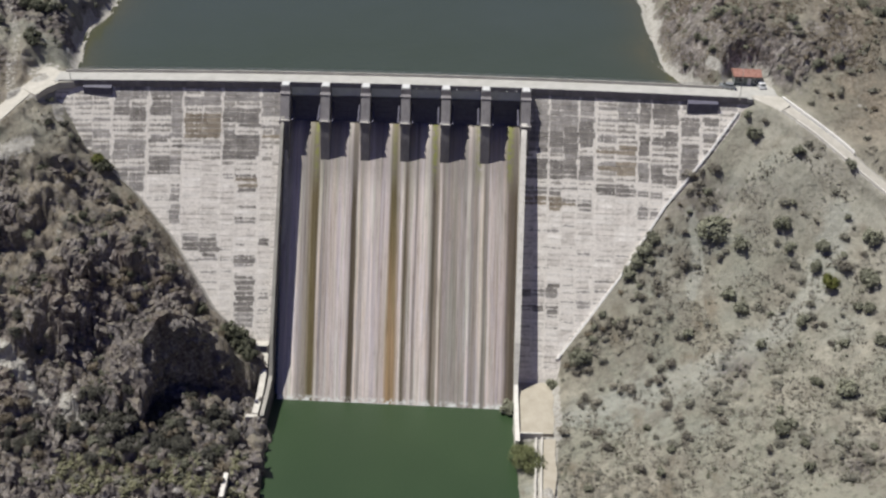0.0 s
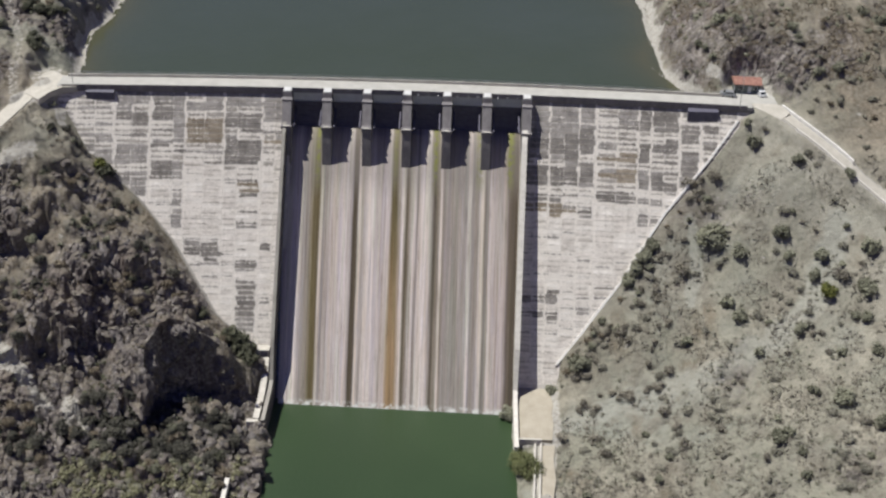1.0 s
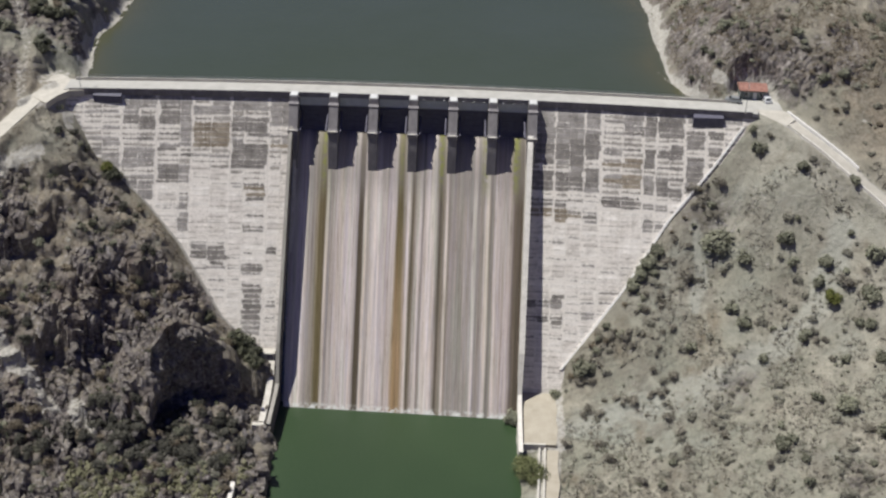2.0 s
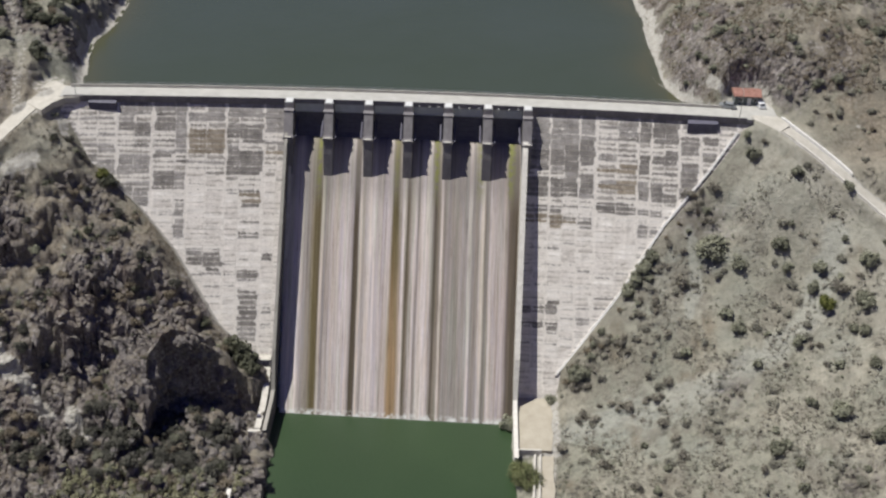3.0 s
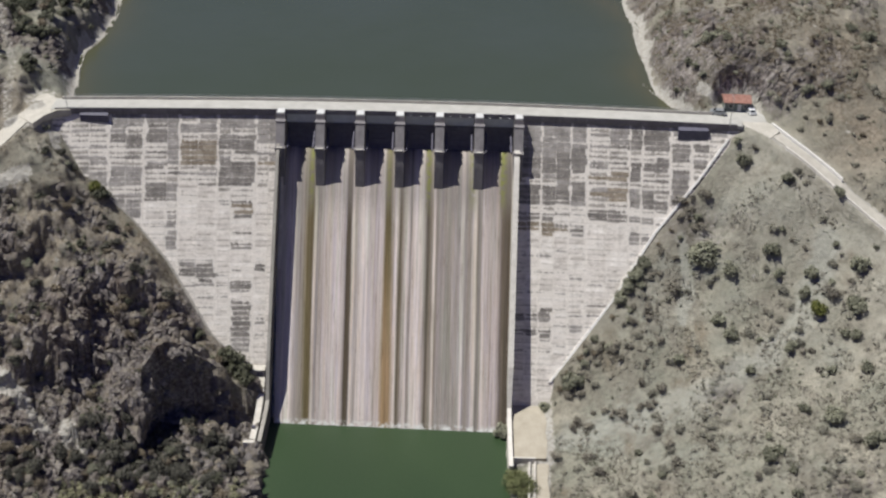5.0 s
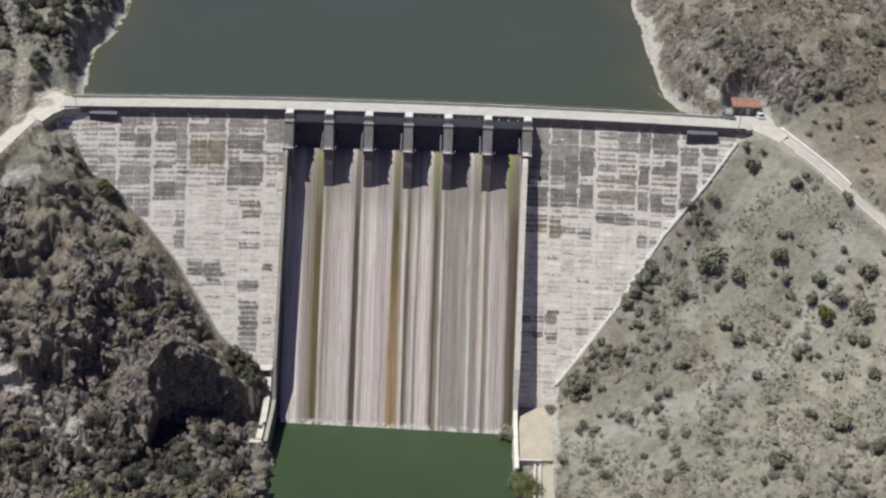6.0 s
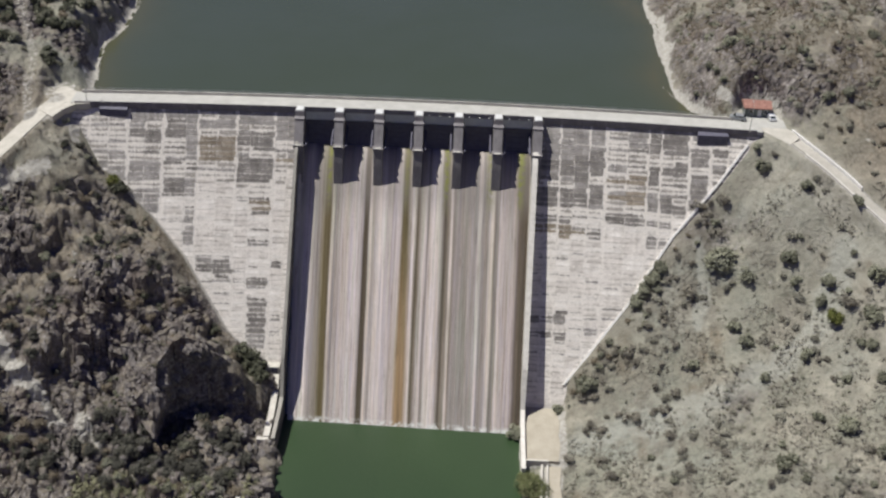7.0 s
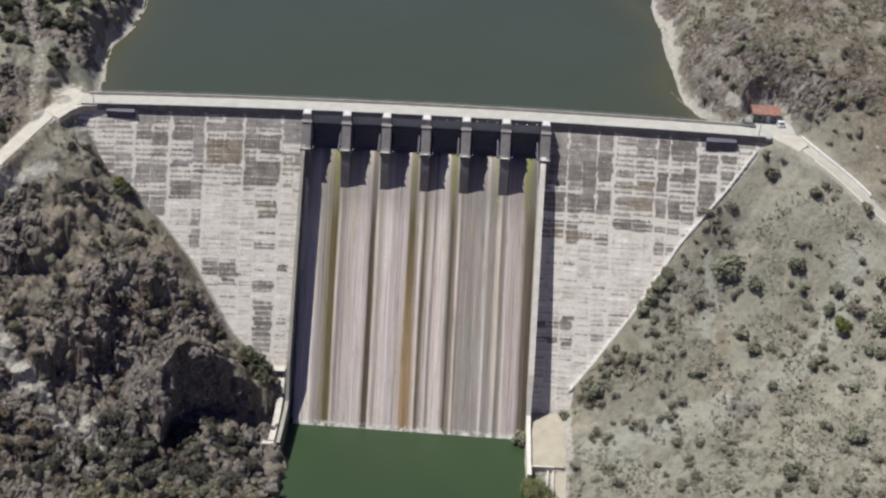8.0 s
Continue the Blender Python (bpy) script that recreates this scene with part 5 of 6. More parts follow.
for x in (33.3, 34.6):
    part("lane_wall", swept(bmesh.new(), [[(x + 0.06 * (y + 58) - 0.2, y, 3.3), (x + 0.06 * (y + 58) + 0.2, y, 3.3), (x + 0.06 * (y + 58) + 0.2, y, 0), (x + 0.06 * (y + 58) - 0.2, y, 0)] for y in (-57.95, -68, -80, -95)]), CONCRETE, terrace, "low pale wall along the lane")

# the gallery walk on the western side
walk_w = thing("gallery_walk", "pale concrete walkway from the gallery door", "walkway", kind="structure")
line = [(-33.5, -35.5, 9.2), (-33.3, -41.0, 7.0), (-33.5, -47.0, 5.3), (-33.8, -54.0, 5.0)]
strip("slab", line, 0.75, CONCRETE, walk_w, lift=0.1, thick=3.0)
part("end_block", boxed((-36.0, -55.0, 0.5), (-33.1, -53.9, 4.7)), CONCRETE, walk_w, "concrete block at the end", bevel=0.05)
part("winch", boxed((-34.3, -50.6, 5.1), (-33.5, -49.8, 6.0)), STEEL, walk_w, "dark machine box", bevel=0.06)

door_w = thing("gallery_door", "dark gallery opening in a pale concrete frame", "doorway", (-34.2, face_y(-34.2, 9.9) - 0.1, 8.6), kind="structure")
part("frame", boxed((-1.9, -1.5, -0.5), (1.5, 0.6, 2.7)), CONCRETE, door_w, bevel=0.05)
# a solid panel: the darkness inside the doorway is its colour
part("opening", boxed((-0.55, -1.53, 0.1), (1.05, -1.2, 2.3)), STEEL, door_w, "dark panel in place of the unlit opening")


low_wall = thing("low_wall", "short pale concrete wall among the boulders", "wall", (-37.3, -77.6, 0.2))
part("stem", boxed((-0.45, -5.0, -0.8), (0.45, 2.6, 4.4)), CONCRETE, low_wall, bevel=0.08)
part("coping", boxed((-0.52, -5.1, 4.403), (0.52, 2.7, 4.56)), LIME, low_wall, "pale coping", bevel=0.03)


# ---------------------------------------------------------------- rock outcrops on the western slope
def rock_material():
    """Fissured brown-grey rock with lichen, and dry earth on its level tops."""
    n = Nodes("outcrop_rock")
    v = n.coords()
    mid, fine = n.noise(v, 0.3, 6, 0.65), n.noise(v, 1.5, 6, 0.75)
    c = n.ramp(n.math("ADD", n.math("MULTIPLY", mid, 0.45), n.math("MULTIPLY", fine, 0.55)),
               [(0.36, (0.055, 0.050, 0.050)), (0.45, (0.125, 0.112, 0.108)), (0.54, (0.215, 0.195, 0.185)), (0.64, (0.34, 0.318, 0.302))])
    c = n.mix(n.math("MULTIPLY", n.grey(n.noise(v, 0.13, 4), 0.48, 0.64), 0.5), c, (0.19, 0.155, 0.125))
    level = n.grey(n.math("ADD", n.add("SeparateXYZ", {0: n.add("NewGeometry").outputs["Normal"]}).outputs[2], n.math("SUBTRACT", mid, 0.5)), 0.84, 0.97)
    c = n.mix(n.math("MULTIPLY", level, 0.6), c, n.ramp(fine, [(0.3, (0.085, 0.078, 0.056)), (0.5, (0.175, 0.155, 0.118)), (0.7, (0.26, 0.232, 0.18))]))
    return n.done(c, 0.95, fine, 0.9, 0.4, 0.1)


OUTCROP = rock_material()


def build_outcrop(seed):
    """A ledge of rock split into a few leaning blocks."""
    rng = random.Random(seed)
    ob = thing("rock_outcrop", "weathered brown-grey rock outcrop on the steep slope", "rock", group="outcrops on the western slope")
    for k in range(3):
        bm = bmesh.new()
        bmesh.ops.create_icosphere(bm, subdivisions=3, radius=1.0)
        cuts = [(Vector((rng.gauss(0, 1), rng.gauss(0, 1), rng.gauss(0, 0.9))).normalized(), rng.uniform(0.36, 0.72)) for _ in range(11)]
        size = Vector((rng.uniform(0.8, 1.3), rng.uniform(0.5, 0.8), rng.uniform(0.6, 0.95)))
        at = Vector(((k - 1) * rng.uniform(0.6, 0.95), rng.uniform(-0.35, 0.35), rng.uniform(-0.15, 0.2)))
        co = np.array([v.co[:] for v in bm.verts])
        rough = 0.5 * noise3(co[:, 0], co[:, 1], co[:, 2], 0.45, seed * 5 + k) + 0.24 * noise3(co[:, 0], co[:, 1], co[:, 2], 0.19, seed * 5 + k + 40)
        for v, r in zip(bm.verts, rough):
            for n, d in cuts:
                over = v.co.dot(n) - d
                if over > 0:
                    v.co -= n * over
            v.co *= 1 + 0.9 * float(r)
            v.co = Vector((v.co.x * size.x, v.co.y * size.y, v.co.z * size.z)) + at
        part("block", bm, OUTCROP, ob)
    return ob


outcrops = [build_outcrop(70 + k) for k in range(6)]
rng = random.Random(77)
spots = []
while len(spots) < 95:
    x, y = rng.uniform(-114, -38), rng.uniform(-66, -9)
    z = ground_at(x, y)
    one = (np.array([x]), np.array([y]))
    steep = abs(ground_at(x + 1.5, y) - ground_at(x - 1.5, y)) + abs(ground_at(x, y + 1.5) - ground_at(x, y - 1.5))
    crag = math.exp(-(((x + 56) / 15) ** 2) - ((y + 48) / 10) ** 2)
    if z < 2 or y > face_y(x, z) - 5 or rocky_land(*one)[0] < 0.55 or rng.random() > 0.10 + 0.06 * steep + 0.5 * crag:
        continue
    if min(near_line(*one, line)[0][0] for line in (ROAD_W, LEDGE_W, CONTACT_W, SCREE_W)) < 6:
        continue
    spots.append((x, y, z))
for k, (x, y, z) in enumerate(spots):
    s = rng.choice((0.7, 0.9, 1.1, 1.4, 1.8, 2.3))
    m = Matrix.Translation((x, y, z - 0.1 * s)) @ Matrix.Rotation(rng.gauss(-0.75, 0.4), 4, "Z") @ Matrix.Rotation(rng.gauss(0.35, 0.25), 4, "Y") @ Matrix.Rotation(rng.gauss(0, 0.3), 4, "X") @ Matrix.Diagonal((s * rng.uniform(0.9, 1.3), s, s * rng.uniform(0.8, 1.2), 1))
    if k < 6:
        outcrops[k] = (outcrops[k], m)
    else:
        copy_thing(outcrops[k % 6][0], m)
for spot, m in outcrops:
    spot.matrix_basis = m


def build_cliff(line, seed, label, deep=None):
    """A broken rock face along a line of (x, y, top), leaning out over its foot."""
    pts = [Vector(p) for p in line]
    fine = []
    for a, b in zip(pts, pts[1:]):
        n = max(2, int((b - a).to_2d().length / 0.4))
        fine += [a.lerp(b, k / n) for k in range(n)]
    for _ in range(30):
        fine = [fine[0]] + [(fine[i - 1] + 2 * fine[i] + fine[i + 1]) / 4 for i in range(1, len(fine) - 1)] + [fine[-1]]
    profile = [(-7.0, -9.0), (-4.0, -3.0), (-1.6, -0.4), (0.0, 0.0)]
    co, out = [], []
    for i, p in enumerate(fine):
        d = (fine[min(i + 3, len(fine) - 1)] - fine[max(i - 3, 0)]).to_2d().normalized()
        side = Vector((d.y, -d.x))
        p = p + Vector((0, 0, 3.0 * float(noise3(np.array([p.x]), np.array([p.y]), np.array([0.0]), 4.0, seed + 6)[0])))
        ends = min(1.0, i / 12, (len(fine) - 1 - i) / 12)
        row = [(a, p.z * (0.55 + 0.45 * ends) + b) for a, b in profile]
        top = row[-1][1]
        foot = -2.0 if deep is None else top - deep
        n = 56
        row += [(0.9 * math.sin(2.6 * k / n) - 0.5 * (k / n) ** 2 + 2.2 * max(0.0, k / n - 0.75) * 2, top + (foot - top) * k / n) for k in range(1, n + 1)]
        row += [(-6.0, foot)]
        for q, (a, z) in enumerate(row):
            co.append((p.x + side.x * a, p.y + side.y * a, z))
            flat = 0.25 if q < 3 or q == len(row) - 1 else 1.0
            out.append((side.x * flat, side.y * flat, 0.9 if q in (1, 2, 3) else 0.15))
    co, out = np.array(co), np.array(out)
    x, y, z = co.T
    u, v, w = 0.72 * (0.86 * x - 0.5 * y), 0.5 * x + 0.86 * y, 0.75 * (z + 0.3 * x)
    rough = 2.2 * blocks3(u, v, w, 4.4, seed) + 1.3 * blocks3(u, v, w, 2.0, seed + 1) + 0.6 * blocks3(u, v, w, 0.9, seed + 2) + 4.2 * noise3(x, y, z, 8.0, seed + 3) + 0.6 * noise3(x, y, z, 1.5, seed + 4) - 1.3
    co += out * rough[:, None]
    m = len(co) // len(fine)
    faces = [(i * m + k, (i + 1) * m + k, (i + 1) * m + (k + 1) % m, i * m + (k + 1) % m) for i in range(len(fine) - 1) for k in range(m)]
    faces += [tuple(range(m)), tuple(range((len(fine) - 1) * m, len(fine) * m))[::-1]]
    bm = bmesh.new()
    verts = [bm.verts.new(p) for p in co]
    for f in faces:
        bm.faces.new([verts[k] for k in f])
    return tagged(part("cliff", bm, OUTCROP), label, "cliff", group="rock faces")


build_cliff(CLIFF, 210, "dark brown-grey rock face leaning over the river bank")
# ribs of rock above the lake
for k, (x, y, long, rise) in enumerate(((75.5, 17.0, 10.0, 2.4), (80.5, 22.0, 12.0, 3.0), (73.0, 26.0, 7.0, 2.0), (84.5, 34.0, 9.0, 2.2), (97.0, 24.0, 9.0, 2.2), (104.0, 38.0, 8.0, 2.0))):
    ridge = [(x + 0.22 * q, y + q, ground_at(x + 0.22 * q, y + q) + rise * (0.4 + 0.6 * math.sin(math.pi * q / long))) for q in (0.0, long * 0.33, long * 0.66, long)]
    build_cliff(ridge, 270 + 20 * k, "weathered grey rock rib on the slope above the lake", 7.0)


# ---------------------------------------------------------------- boulders below the crag
def build_boulder(seed):
    rng = random.Random(seed)
    bm = bmesh.new()
    bmesh.ops.create_icosphere(bm, subdivisions=3, radius=1.0)
    cuts = [(Vector((rng.gauss(0, 1), rng.gauss(0, 1), rng.gauss(0, 1))).normalized(), rng.uniform(0.42, 0.8)) for _ in range(13)]
    for v in bm.verts:
        for n, d in cuts:
            over = v.co.dot(n) - d
            if over > 0:
                v.co -= n * over
        v.co += v.co.normalized() * 0.30 * float(fbm(np.array([v.co.x + v.co.z * 1.7 + seed]), np.array([v.co.y - v.co.z]), 0.9, 4, seed)[0])
        v.co.z *= 0.8
    ob = thing("boulder", "dark weathered boulder at the foot of the crag", "boulder", group="boulders below the crag")
    part("stone", bm, BOULDER, ob)
    return ob


stones = [build_boulder(k) for k in range(4)]
rng = random.Random(31)
placed = 0
while placed < 115:
    x, y = (rng.uniform(-70, -34), rng.uniform(-69, -54)) if placed < 60 else (rng.uniform(-49, -33.5), rng.uniform(-65, -51))
    z = ground_at(x, y)
    if z < 0.3 or z > 10 or (x > -38.5 and y > -57):
        continue
    s = rng.choice((0.5, 0.6, 0.7, 0.8, 0.9, 1.1, 1.3, 1.7))
    m = Matrix.Translation((x, y, z + 0.05 * s)) @ Matrix.Rotation(rng.uniform(0, 6.28), 4, "Z") @ Matrix.Rotation(rng.uniform(-0.9, 0.9), 4, "X") @ Matrix.Diagonal((s * rng.uniform(0.8, 1.3), s, s * rng.uniform(0.9, 1.3), 1))
    if placed < 4:
        spot = stones[placed]
        stones[placed] = (spot, m)
    else:
        copy_thing(stones[placed % 4][0], m)
    placed += 1
for spot, m in stones:
    spot.matrix_basis = m


# ---------------------------------------------------------------- plants
def crown_bmesh(rng, leaves, size, flat=0.75, lobes=7, spread=0.62):
    bm = bmesh.new()
    cores = []
    for _ in range(lobes):
        a, r = rng.uniform(0, 6.283), rng.uniform(0.1, spread)
        cores.append((Vector((r * math.cos(a), r * math.sin(a), rng.uniform(0.35, 1.0) * flat)), rng.uniform(0.28, 0.52)))
    for _ in range(leaves):
        c, r = rng.choice(cores)
        d = Vector((rng.gauss(0, 1), rng.gauss(0, 1), rng.gauss(0.2, 1))).normalized()
        p = c + d * r * rng.uniform(0.55, 1.05)
        if p.z < 0.06:
            p.z = rng.uniform(0.05, 0.3)
        n = (d + Vector((rng.gauss(0, 0.5), rng.gauss(0, 0.5), rng.gauss(0.3, 0.5)))).normalized()
        u = n.orthogonal().normalized()
        u.rotate(Matrix.Rotation(rng.uniform(0, 6.28), 3, n))
        v = n.cross(u)
        s = size * rng.uniform(0.6, 1.4)
        bm.faces.new([bm.verts.new(p + u * s), bm.verts.new(p + v * s * 0.6), bm.verts.new(p - u * s), bm.verts.new(p - v * s * 0.6)])
    return bm, cores


def build_shrub(name, label, category, material, seed, leaves=950, size=0.10, flat=0.75, lobes=8, spread=0.62):
    rng = random.Random(seed)
    ob = thing(name, label, category)
    bm, cores = crown_bmesh(rng, leaves, size, flat, lobes, spread)
    me = bpy.data.meshes.new("crown")
    bm.to_mesh(me)
    bm.free()
    me.materials.append(material)
    crown = new("crown", me)
    crown.parent = ob
    bm = bmesh.new()

    def ring(at, r):
        return [bm.verts.new((at[0] + r * math.cos(1.2566 * k), at[1] + r * math.sin(1.2566 * k), at[2])) for k in range(5)]

    def join(a, b):
        for k in range(5):
            bm.faces.new((a[k], a[(k + 1) % 5], b[(k + 1) % 5], b[k]))

    fork = ring((0.02, 0.03, 0.22), 0.04)
    join(ring((0, 0, -0.25), 0.06), fork)
    for c, r in cores:
        join(fork, ring(c, 0.01))
    part("trunk", bm, BARK, ob)
    return ob


KINDS = {
    "olive": [build_shrub("shrub", "rounded olive-green shrub on the dry slope", "shrub", LEAF, 100 + k) for k in range(3)],
    "dark": [build_shrub("tree", "dark green evergreen tree on rocky ground", "tree", LEAF_DARK, 200 + k, 1050, 0.09, 0.95, 9) for k in range(3)],
    "bush": [build_shrub("bush", "dusty dark grey-green bush among boulders", "bush", LEAF_GREY, 250 + k, 900, 0.085, 0.8, 9) for k in range(3)],
    "bright": [build_shrub("shrub", "yellow-green leafy bush on dry ground", "shrub", LEAF_BRIGHT, 300 + k) for k in range(2)],
    "round": [build_shrub("tree", "broad rounded olive-green tree on the slope", "tree", LEAF, 500, 2600, 0.07, 0.7, 22, 0.55)],
    "lush": [build_shrub("shrub", "yellow-green bush leaning over the green water", "shrub", LEAF_LUSH, 350, 3000, 0.05, 0.6, 14, 0.6)],
    "sage": [build_shrub("sagebrush", "low spreading grey-green brush on the dry slope", "shrub", LEAF_SAGE, 600 + k, 1100, 0.075, 0.38, 10, 0.75) for k in range(3)],
    "rust": [build_shrub("thorn_bush", "brown half-dry thorny bush", "shrub", LEAF_RUST, 450 + k, 700, 0.08, 0.65, 8) for k in range(2)],
    "dry": [build_shrub("dry_shrub", "grey leafless twiggy shrub", "shrub", LEAF_DRY, 400 + k, 600, 0.075, 0.6, 8) for k in range(2)],
}
USED = set()


def plant(kind, x, y, wide, rng, z=None):
    proto = rng.choice(KINDS[kind])
    s = wide / 2 * 1.22
    m = Matrix.Translation((x, y, (ground_at(x, y) if z is None else z) - 0.12 * s)) @ Matrix.Rotation(rng.uniform(0, 6.28), 4, "Z") @ Matrix.Diagonal((s * rng.uniform(0.9, 1.1), s, s * rng.uniform(0.85, 1.1), 1))
    if proto not in USED:
        USED.add(proto)
        proto.matrix_basis = m
        return proto
    keep = proto.scale.copy()
    proto.scale = (1, 1, 1)
    made = copy_thing(proto, m)
    proto.scale = keep
    return made


rng = random.Random(12)
plant("round", 76.0, -20.8, 8.6, rng)
SHRUBS = [(92.3, -24.2, 5.4), (82.3, -25.0, 4.5), (101.4, -29.2, 4.2), (111.8, -30.8, 5.4), (93.8, -28.0, 3.1), (99.4, -33.1, 3.7), (110.9, -38.7, 5.6),
          (96.3, -13.7, 3.7), (85.9, -7.1, 4.2), (84.8, -3.7, 2.8), (79.4, -34.6, 3.7), (81.7, -37.9, 4.2), (45.2, -37.7, 5.6), (37.9, -38.8, 3.7), (102.6, -62.2, 5.4),
          (87.4, -68.2, 4.5), (95.1, -43.9, 3.9), (110.0, -44.8, 3.4), (107.7, -17.9, 3.4), (85.5, -46.6, 2.8), (69.7, -40.5, 3.4), (110.5, -52.8, 3.7), (109.4, -69.4, 5.1)]
for x, y, w in SHRUBS:
    plant("olive", x, y, w, rng)
for x, y, w in [(62.3, -20.3, 4.4), (60.6, -22.0, 4.8), (58.4, -23.0, 4.6), (56.4, -24.6, 4.4)]:
    plant("olive", x, y, w, rng)
for x, y, w in [(61.4, -25.4, 3.4), (63.2, -23.0, 3.0)]:
    plant("sage", x, y, w, rng)
for x, y, w in [(-74.3, -12.6, 4.8), (-40.7, -34.1, 6.6), (-38.4, -36.4, 6.4), (-42.8, -33.7, 5.6), (-36.6, -39.1, 4.6)]:
    plant("dark", x, y, w, rng)
for x, y, w in [(102.0, -37.5, 4.2), (-76.4, -11.6, 3.4)]:
    plant("bright", x, y, w, rng)
plant("lush", 30.2, -62.8, 6.4, rng)
plant("lush", 31.4, -66.4, 7.4, rng)
plant("olive", 27.2, -44.4, 5.0, rng, 0.2)
for x, y, w in [(80.6, 23.5, 4.6), (83.7, 20.8, 3.2), (74.8, 20.4, 2.8), (75.9, 17.1, 2.6), (72.1, 16.7, 2.4), (77.6, 13.6, 2.4), (97.9, 18.2, 3.2), (99.1, 16.3, 2.6), (103.7, 9.3, 3.8),
                (108.9, 10.0, 3.4), (123.5, 28.0, 4.6), (118.1, 29.1, 3.6)]:
    plant("olive", x, y, w, rng)
for x, y, w in [(105.7, -35.0, 5.6), (68.3, -25.8, 4.8), (99.6, -45.0, 2.5), (48.1, -31.1, 2.8), (56.0, -36.8, 3.1), (55.7, -47.5, 4.2), (63.7, -54.3, 3.7), (65.9, -58.3, 3.4), (75.8, -61.5, 2.8),
                (100.4, -49.9, 2.3), (91.8, -47.7, 2.3), (81.0, -52.3, 2.3), (67.4, -63.0, 3.4), (47.0, -57.1, 3.7), (49.3, -62.7, 4.2), (56.5, -69.7, 3.4), (84.5, -71.4, 3.1), (77.4, -10.9, 4.2),
                (72.7, -12.6, 3.7), (75.4, -15.3, 3.7), (71.3, -10.6, 3.9), (89.0, -5.4, 2.3), (96.8, -23.2, 2.0), (100.2, -24.6, 2.0)]:
    plant("dry", x, y, w, rng)


def far_from_works(x, y):
    for line, r in ((ROAD_E, 4.0), (ROAD_W, 4.2), (TRACK_W, 2.6), (LEDGE_W, 2.5), (SCREE_W, 3.4), (CONTACT_W, 1.5), (CONTACT_E, 1.5)):
        d, _ = near_line(np.array([x]), np.array([y]), line)
        if d[0] < r:
            return False
    return math.hypot(x - 87, y - 7) > 9 and math.hypot(x + 91, y - 4) > 7


# grove above the lake on the western bank, and bushes among the crags
for _ in range(760):
    x, y = rng.uniform(-120, -86), rng.uniform(10, 88)
    z = ground_at(x, y)
    open_ground = fbm(np.array([x]), np.array([y]), 14, 2, 90)[0] < (-0.25 if y > 22 else -0.05)
    if z > LAKE + 2.5 and far_from_works(x, y) and not open_ground and near_line(np.array([x]), np.array([y]), SHORE_W)[0][0] > 5.0:
        plant(rng.choice(["dark", "dark", "olive", "rust"]), x, y, rng.uniform(1.6, 3.8), rng)
for _ in range(85):
    x, y = rng.uniform(38, 122), rng.uniform(-82, -6)
    z = ground_at(x, y)
    if z > 1.0 and far_from_works(x, y) and y < face_y(x, z) - 3:
        plant(rng.choice(["dry", "sage", "sage", "olive"]), x, y, rng.uniform(1.4, 3.2), rng)
for _ in range(90):
    x, y = rng.uniform(40, 124), rng.uniform(-82, -8)
    z = ground_at(x, y)
    if z > 1.5 and far_from_works(x, y) and y < face_y(x, z) - 3 and fbm(np.array([x]), np.array([y]), 16, 2, 97)[0] > -0.1:
        plant("sage", x, y, rng.uniform(1.4, 3.6), rng)
for _ in range(40):
    x, y = rng.uniform(42, 66), rng.uniform(-50, -24)
    if far_from_works(x, y) and y < face_y(x, ground_at(x, y)) - 2:
        plant("dry", x, y, rng.uniform(1.8, 3.6), rng)
for _ in range(50):
    k = rng.uniform(2.2, len(CONTACT_E) - 3.001)
    p, q = CONTACT_E[2 + int(k)], CONTACT_E[3 + int(k)]
    t, off = k - int(k), rng.uniform(1.2, 8.0)
    x, y = p[0] + t * (q[0] - p[0]) + off * 0.62, p[1] + t * (q[1] - p[1]) - off * 0.78
    if far_from_works(x, y) and not (27 < x < 41 and y < -34):
        plant(rng.choice(["dry", "dry", "rust", "olive"]), x, y, rng.uniform(1.2, 3.0), rng)
for _ in range(66):
    x, y = rng.uniform(-100, -36), rng.uniform(-74, -55)
    if 0.4 < ground_at(x, y) < 14 and far_from_works(x, y):
        plant(rng.choice(["bush", "bush", "rust"]), x, y, rng.uniform(2.4, 5.2), rng)
for _ in range(48):
    x, y = rng.uniform(-74, -37), rng.uniform(-69, -53)
    if ground_at(x, y) > 0.4:
        plant("bush", x, y, rng.uniform(1.8, 4.4), rng)
for _ in range(34):
    x = rng.uniform(96, 126)
    y = rng.uniform(-0.95 * (x - 93) + 7, 14)
    if far_from_works(x, y):
        plant(rng.choice(["rust", "dry", "sage", "sage"]), x, y, rng.uniform(1.3, 3.2), rng)
for _ in range(10):
    x, y = rng.uniform(-46, -33), rng.uniform(-76, -57)
    if ground_at(x, y) > 0.4:
        plant("bush", x, y, rng.uniform(1.3, 2.8), rng)
for _ in range(36):
    x, y = rng.uniform(-86, -38), rng.uniform(-80, -68)
    plant(rng.choice(["sage", "sage", "olive", "olive", "rust", "bush"]), x, y, rng.uniform(1.4, 3.4), rng)
for _ in range(430):
    x, y = rng.uniform(-114, -40), rng.uniform(-72, -4)
    z = ground_at(x, y)
    if z > 1.5 and far_from_works(x, y) and y < face_y(x, z) - 2 and fbm(np.array([x]), np.array([y]), 12, 2, 95)[0] > 0.02:
        plant(rng.choice(["bush", "bush", "dark", "olive", "rust", "rust"]), x, y, rng.uniform(1.6, 3.8), rng)
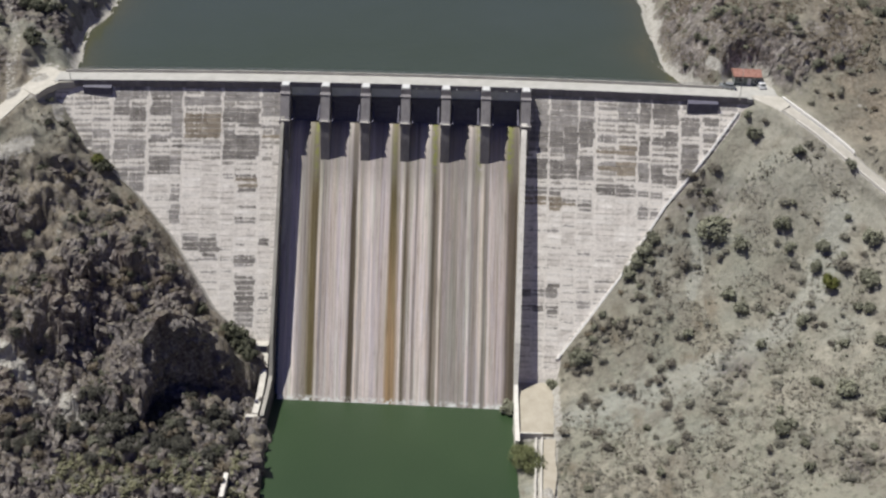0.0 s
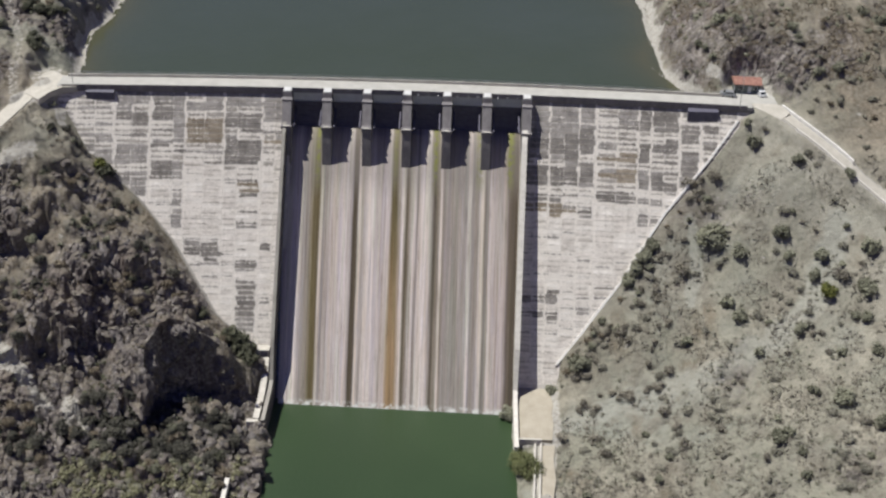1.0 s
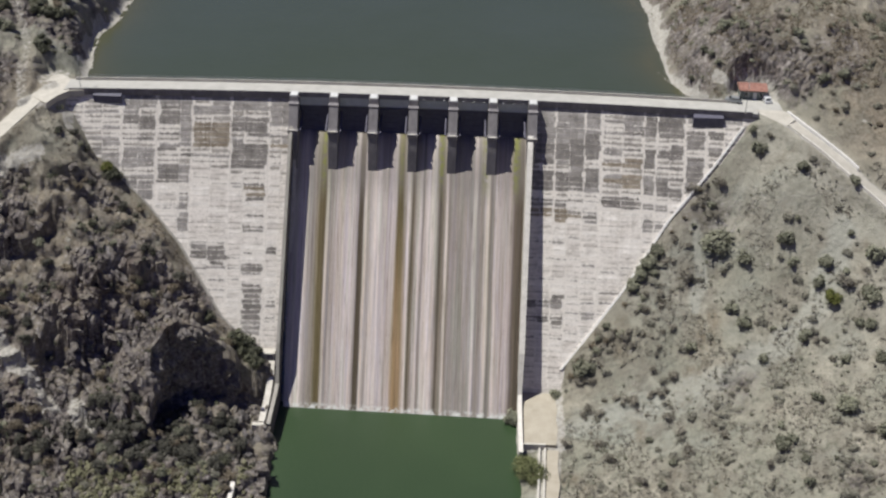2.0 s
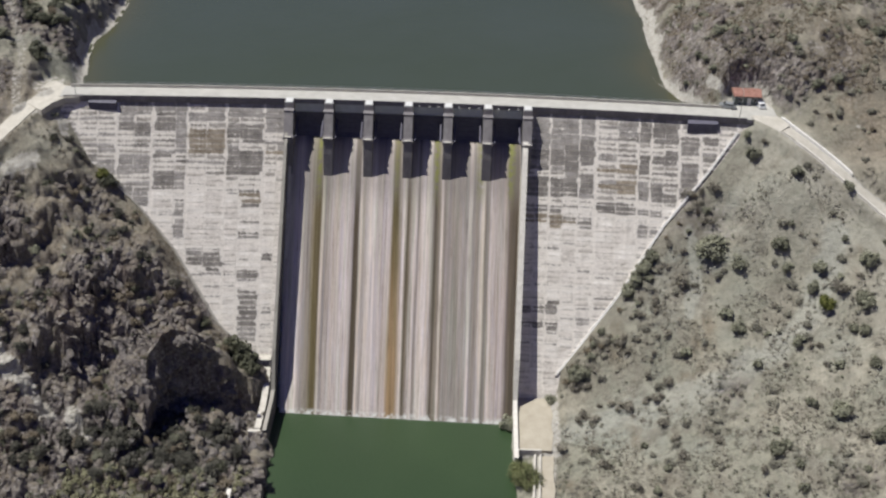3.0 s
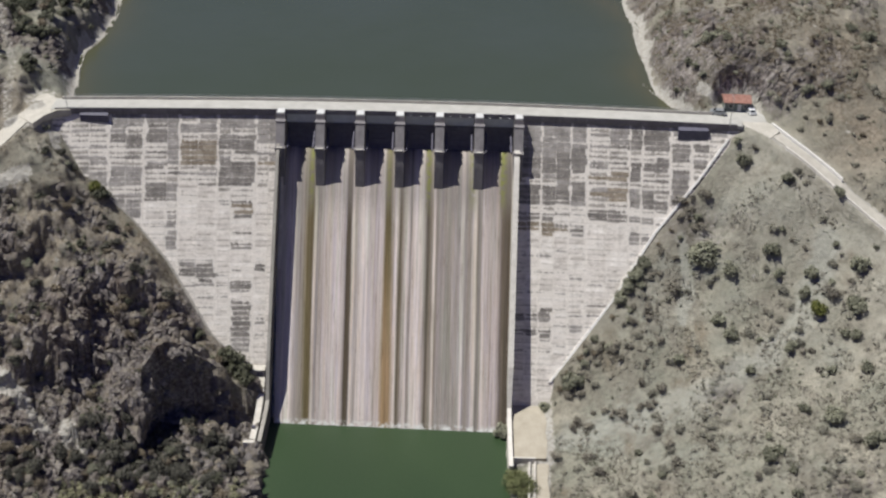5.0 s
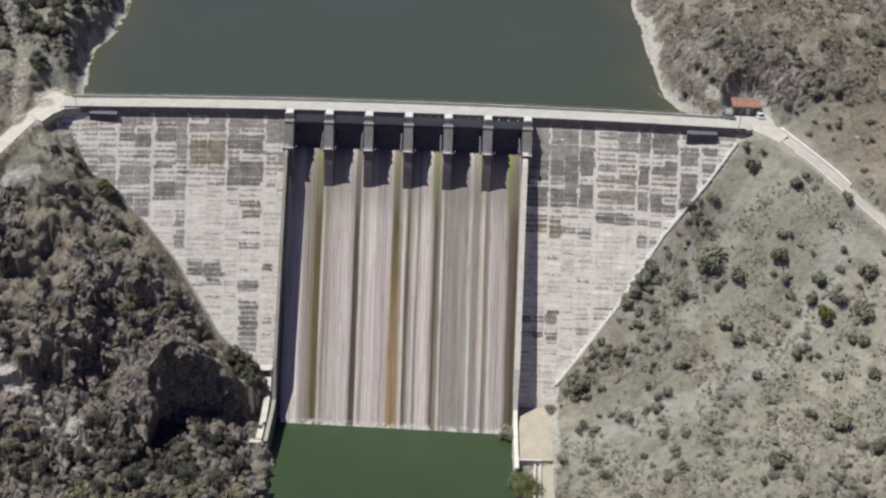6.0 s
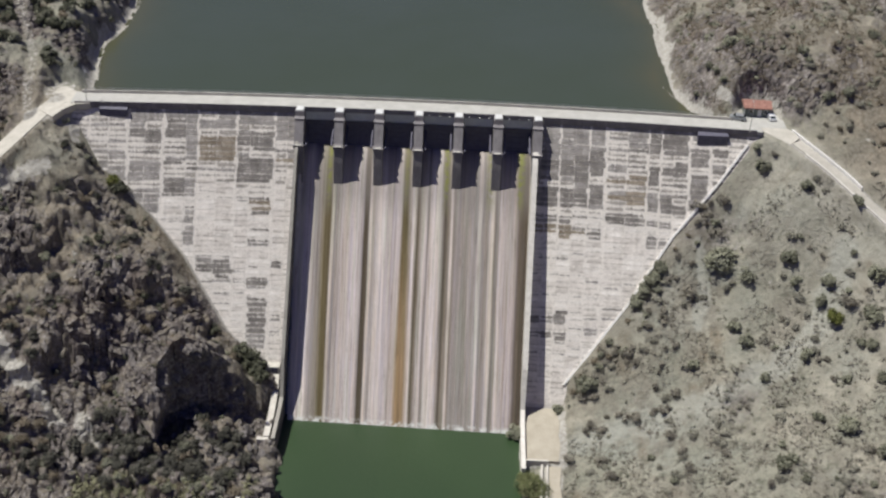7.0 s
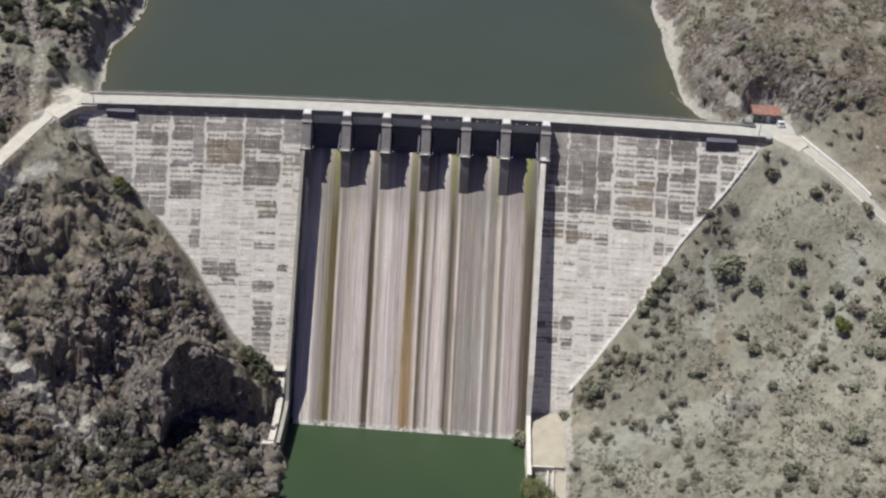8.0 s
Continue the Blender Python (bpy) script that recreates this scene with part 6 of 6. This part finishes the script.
for _ in range(80):
    x, y = rng.uniform(70, 128), rng.uniform(10, 92)
    z = ground_at(x, y)
    if z > LAKE + 3 and far_from_works(x, y):
        plant(rng.choice(["dry", "rust", "sage", "olive"]), x, y, rng.uniform(1.2, 2.8), rng)


def scatter(name, label, category, count, region, keep, material, size, blades, seed):
    """Countless low tufts of scrub in one mesh."""
    g = np.random.default_rng(seed)
    x0, x1, y0, y1 = region
    x, y = g.uniform(x0, x1, count), g.uniform(y0, y1, count)
    _, rocky, bare = land(x, y)
    z = np.array([ground_at(p, q) for p, q in zip(x, y)])
    ok = keep(x, y, z, rocky, bare) & ~((np.abs(x) < 95) & (y > FACE_Y - SLOPE_W * (FACE_Z - z) - 1.0 - 0.00037 * x * x) & (y < 7))
    x, y, z = x[ok], y[ok], z[ok]
    n = len(x)
    r = size * g.uniform(0.5, 1.5, n)
    d = g.normal(size=(n, blades, 3))
    d[..., 2] = np.abs(d[..., 2])
    d /= np.linalg.norm(d, axis=2, keepdims=True)
    d *= g.uniform(0.5, 1.5, (n, 1, 3))
    c = np.stack([x, y, z - 0.05], 1)[:, None] + d * (r[:, None, None] * g.uniform(0.3, 1.0, (n, blades, 1)))
    d /= np.linalg.norm(d, axis=2, keepdims=True)
    u = np.cross(d, g.normal(size=d.shape))
    u /= np.linalg.norm(u, axis=2, keepdims=True)
    v = np.cross(d, u)
    s = (r[:, None, None] * g.uniform(0.12, 0.34, (n, blades, 1)))
    pts = np.stack([c + u * s, c + v * s * 0.7, c - u * s, c - v * s * 0.7], 2).reshape(-1, 3)
    faces = np.arange(len(pts)).reshape(-1, 4)
    me = bpy.data.meshes.new(name)
    me.vertices.add(len(pts))
    me.vertices.foreach_set("co", pts.ravel())
    me.loops.add(faces.size)
    me.loops.foreach_set("vertex_index", faces.ravel())
    me.polygons.add(len(faces))
    me.polygons.foreach_set("loop_start", np.arange(0, faces.size, 4))
    me.update(calc_edges=True)
    me.materials.append(material)
    return tagged(new(name, me), label, category, kind="stuff")


def patchy(x, y, size, seed, level):
    return fbm(x, y, size, 3, seed) > level


scatter("dry_scrub", "low dry grey-brown scrub over the slope", "scrub", 13000, (36, 126, -84, 6), lambda x, y, z, r, b: (z > 0.6) & (b < 0.3) & (y < -12) & patchy(x, y + 0.3 * x, 12.0, 120, -0.04 + 0.004 * (y + 50)), LEAF_DRY, 0.6, 11, 1)
scatter("olive_scrub", "small olive-green bushes dotted over the slope", "scrub", 1500, (36, 126, -84, 6), lambda x, y, z, r, b: (z > 0.6) & (b < 0.3) & patchy(x, y, 14.0, 130, 0.003 * (y + 45)), LEAF, 0.52, 26, 2)
scatter("crag_scrub", "rusty brown scrub among the crags", "scrub", 9000, (-120, -34, -84, 8), lambda x, y, z, r, b: (z > 9) & (b < 0.35) & patchy(x, y, 8.0, 140, 0.0), LEAF_RUST, 0.55, 10, 3)
scatter("crag_bushes", "dark green bushes among the crags", "scrub", 2200, (-120, -34, -84, 90), lambda x, y, z, r, b: (z > 6) & (b < 0.35) & ((y < 2) | (z > LAKE + 2.5)) & patchy(x, y, 11.0, 150, 0.08), LEAF_DARK, 0.95, 32, 4)
scatter("upland_scrub", "dry brown scrub on the slope above the lake", "scrub", 20000, (64, 128, 8, 96), lambda x, y, z, r, b: (z > LAKE + 2.5) & (b < 0.35) & patchy(x, y, 8.0, 160, -0.08), LEAF_RUST, 0.55, 10, 5)
scatter("upland_bushes", "grey-green bushes on the slope above the lake", "scrub", 550, (64, 128, 8, 96), lambda x, y, z, r, b: (z > LAKE + 2.5) & (b < 0.35) & patchy(x, y, 10.0, 170, 0.0), LEAF, 1.0, 32, 6)
scatter("bank_grass", "low olive-green growth on the river bank", "scrub", 800, (-76, -33, -84, -68.5), lambda x, y, z, r, b: (z > 0.5) & patchy(x, y, 9.0, 180, -0.06), LEAF_BANK, 0.9, 36, 7)
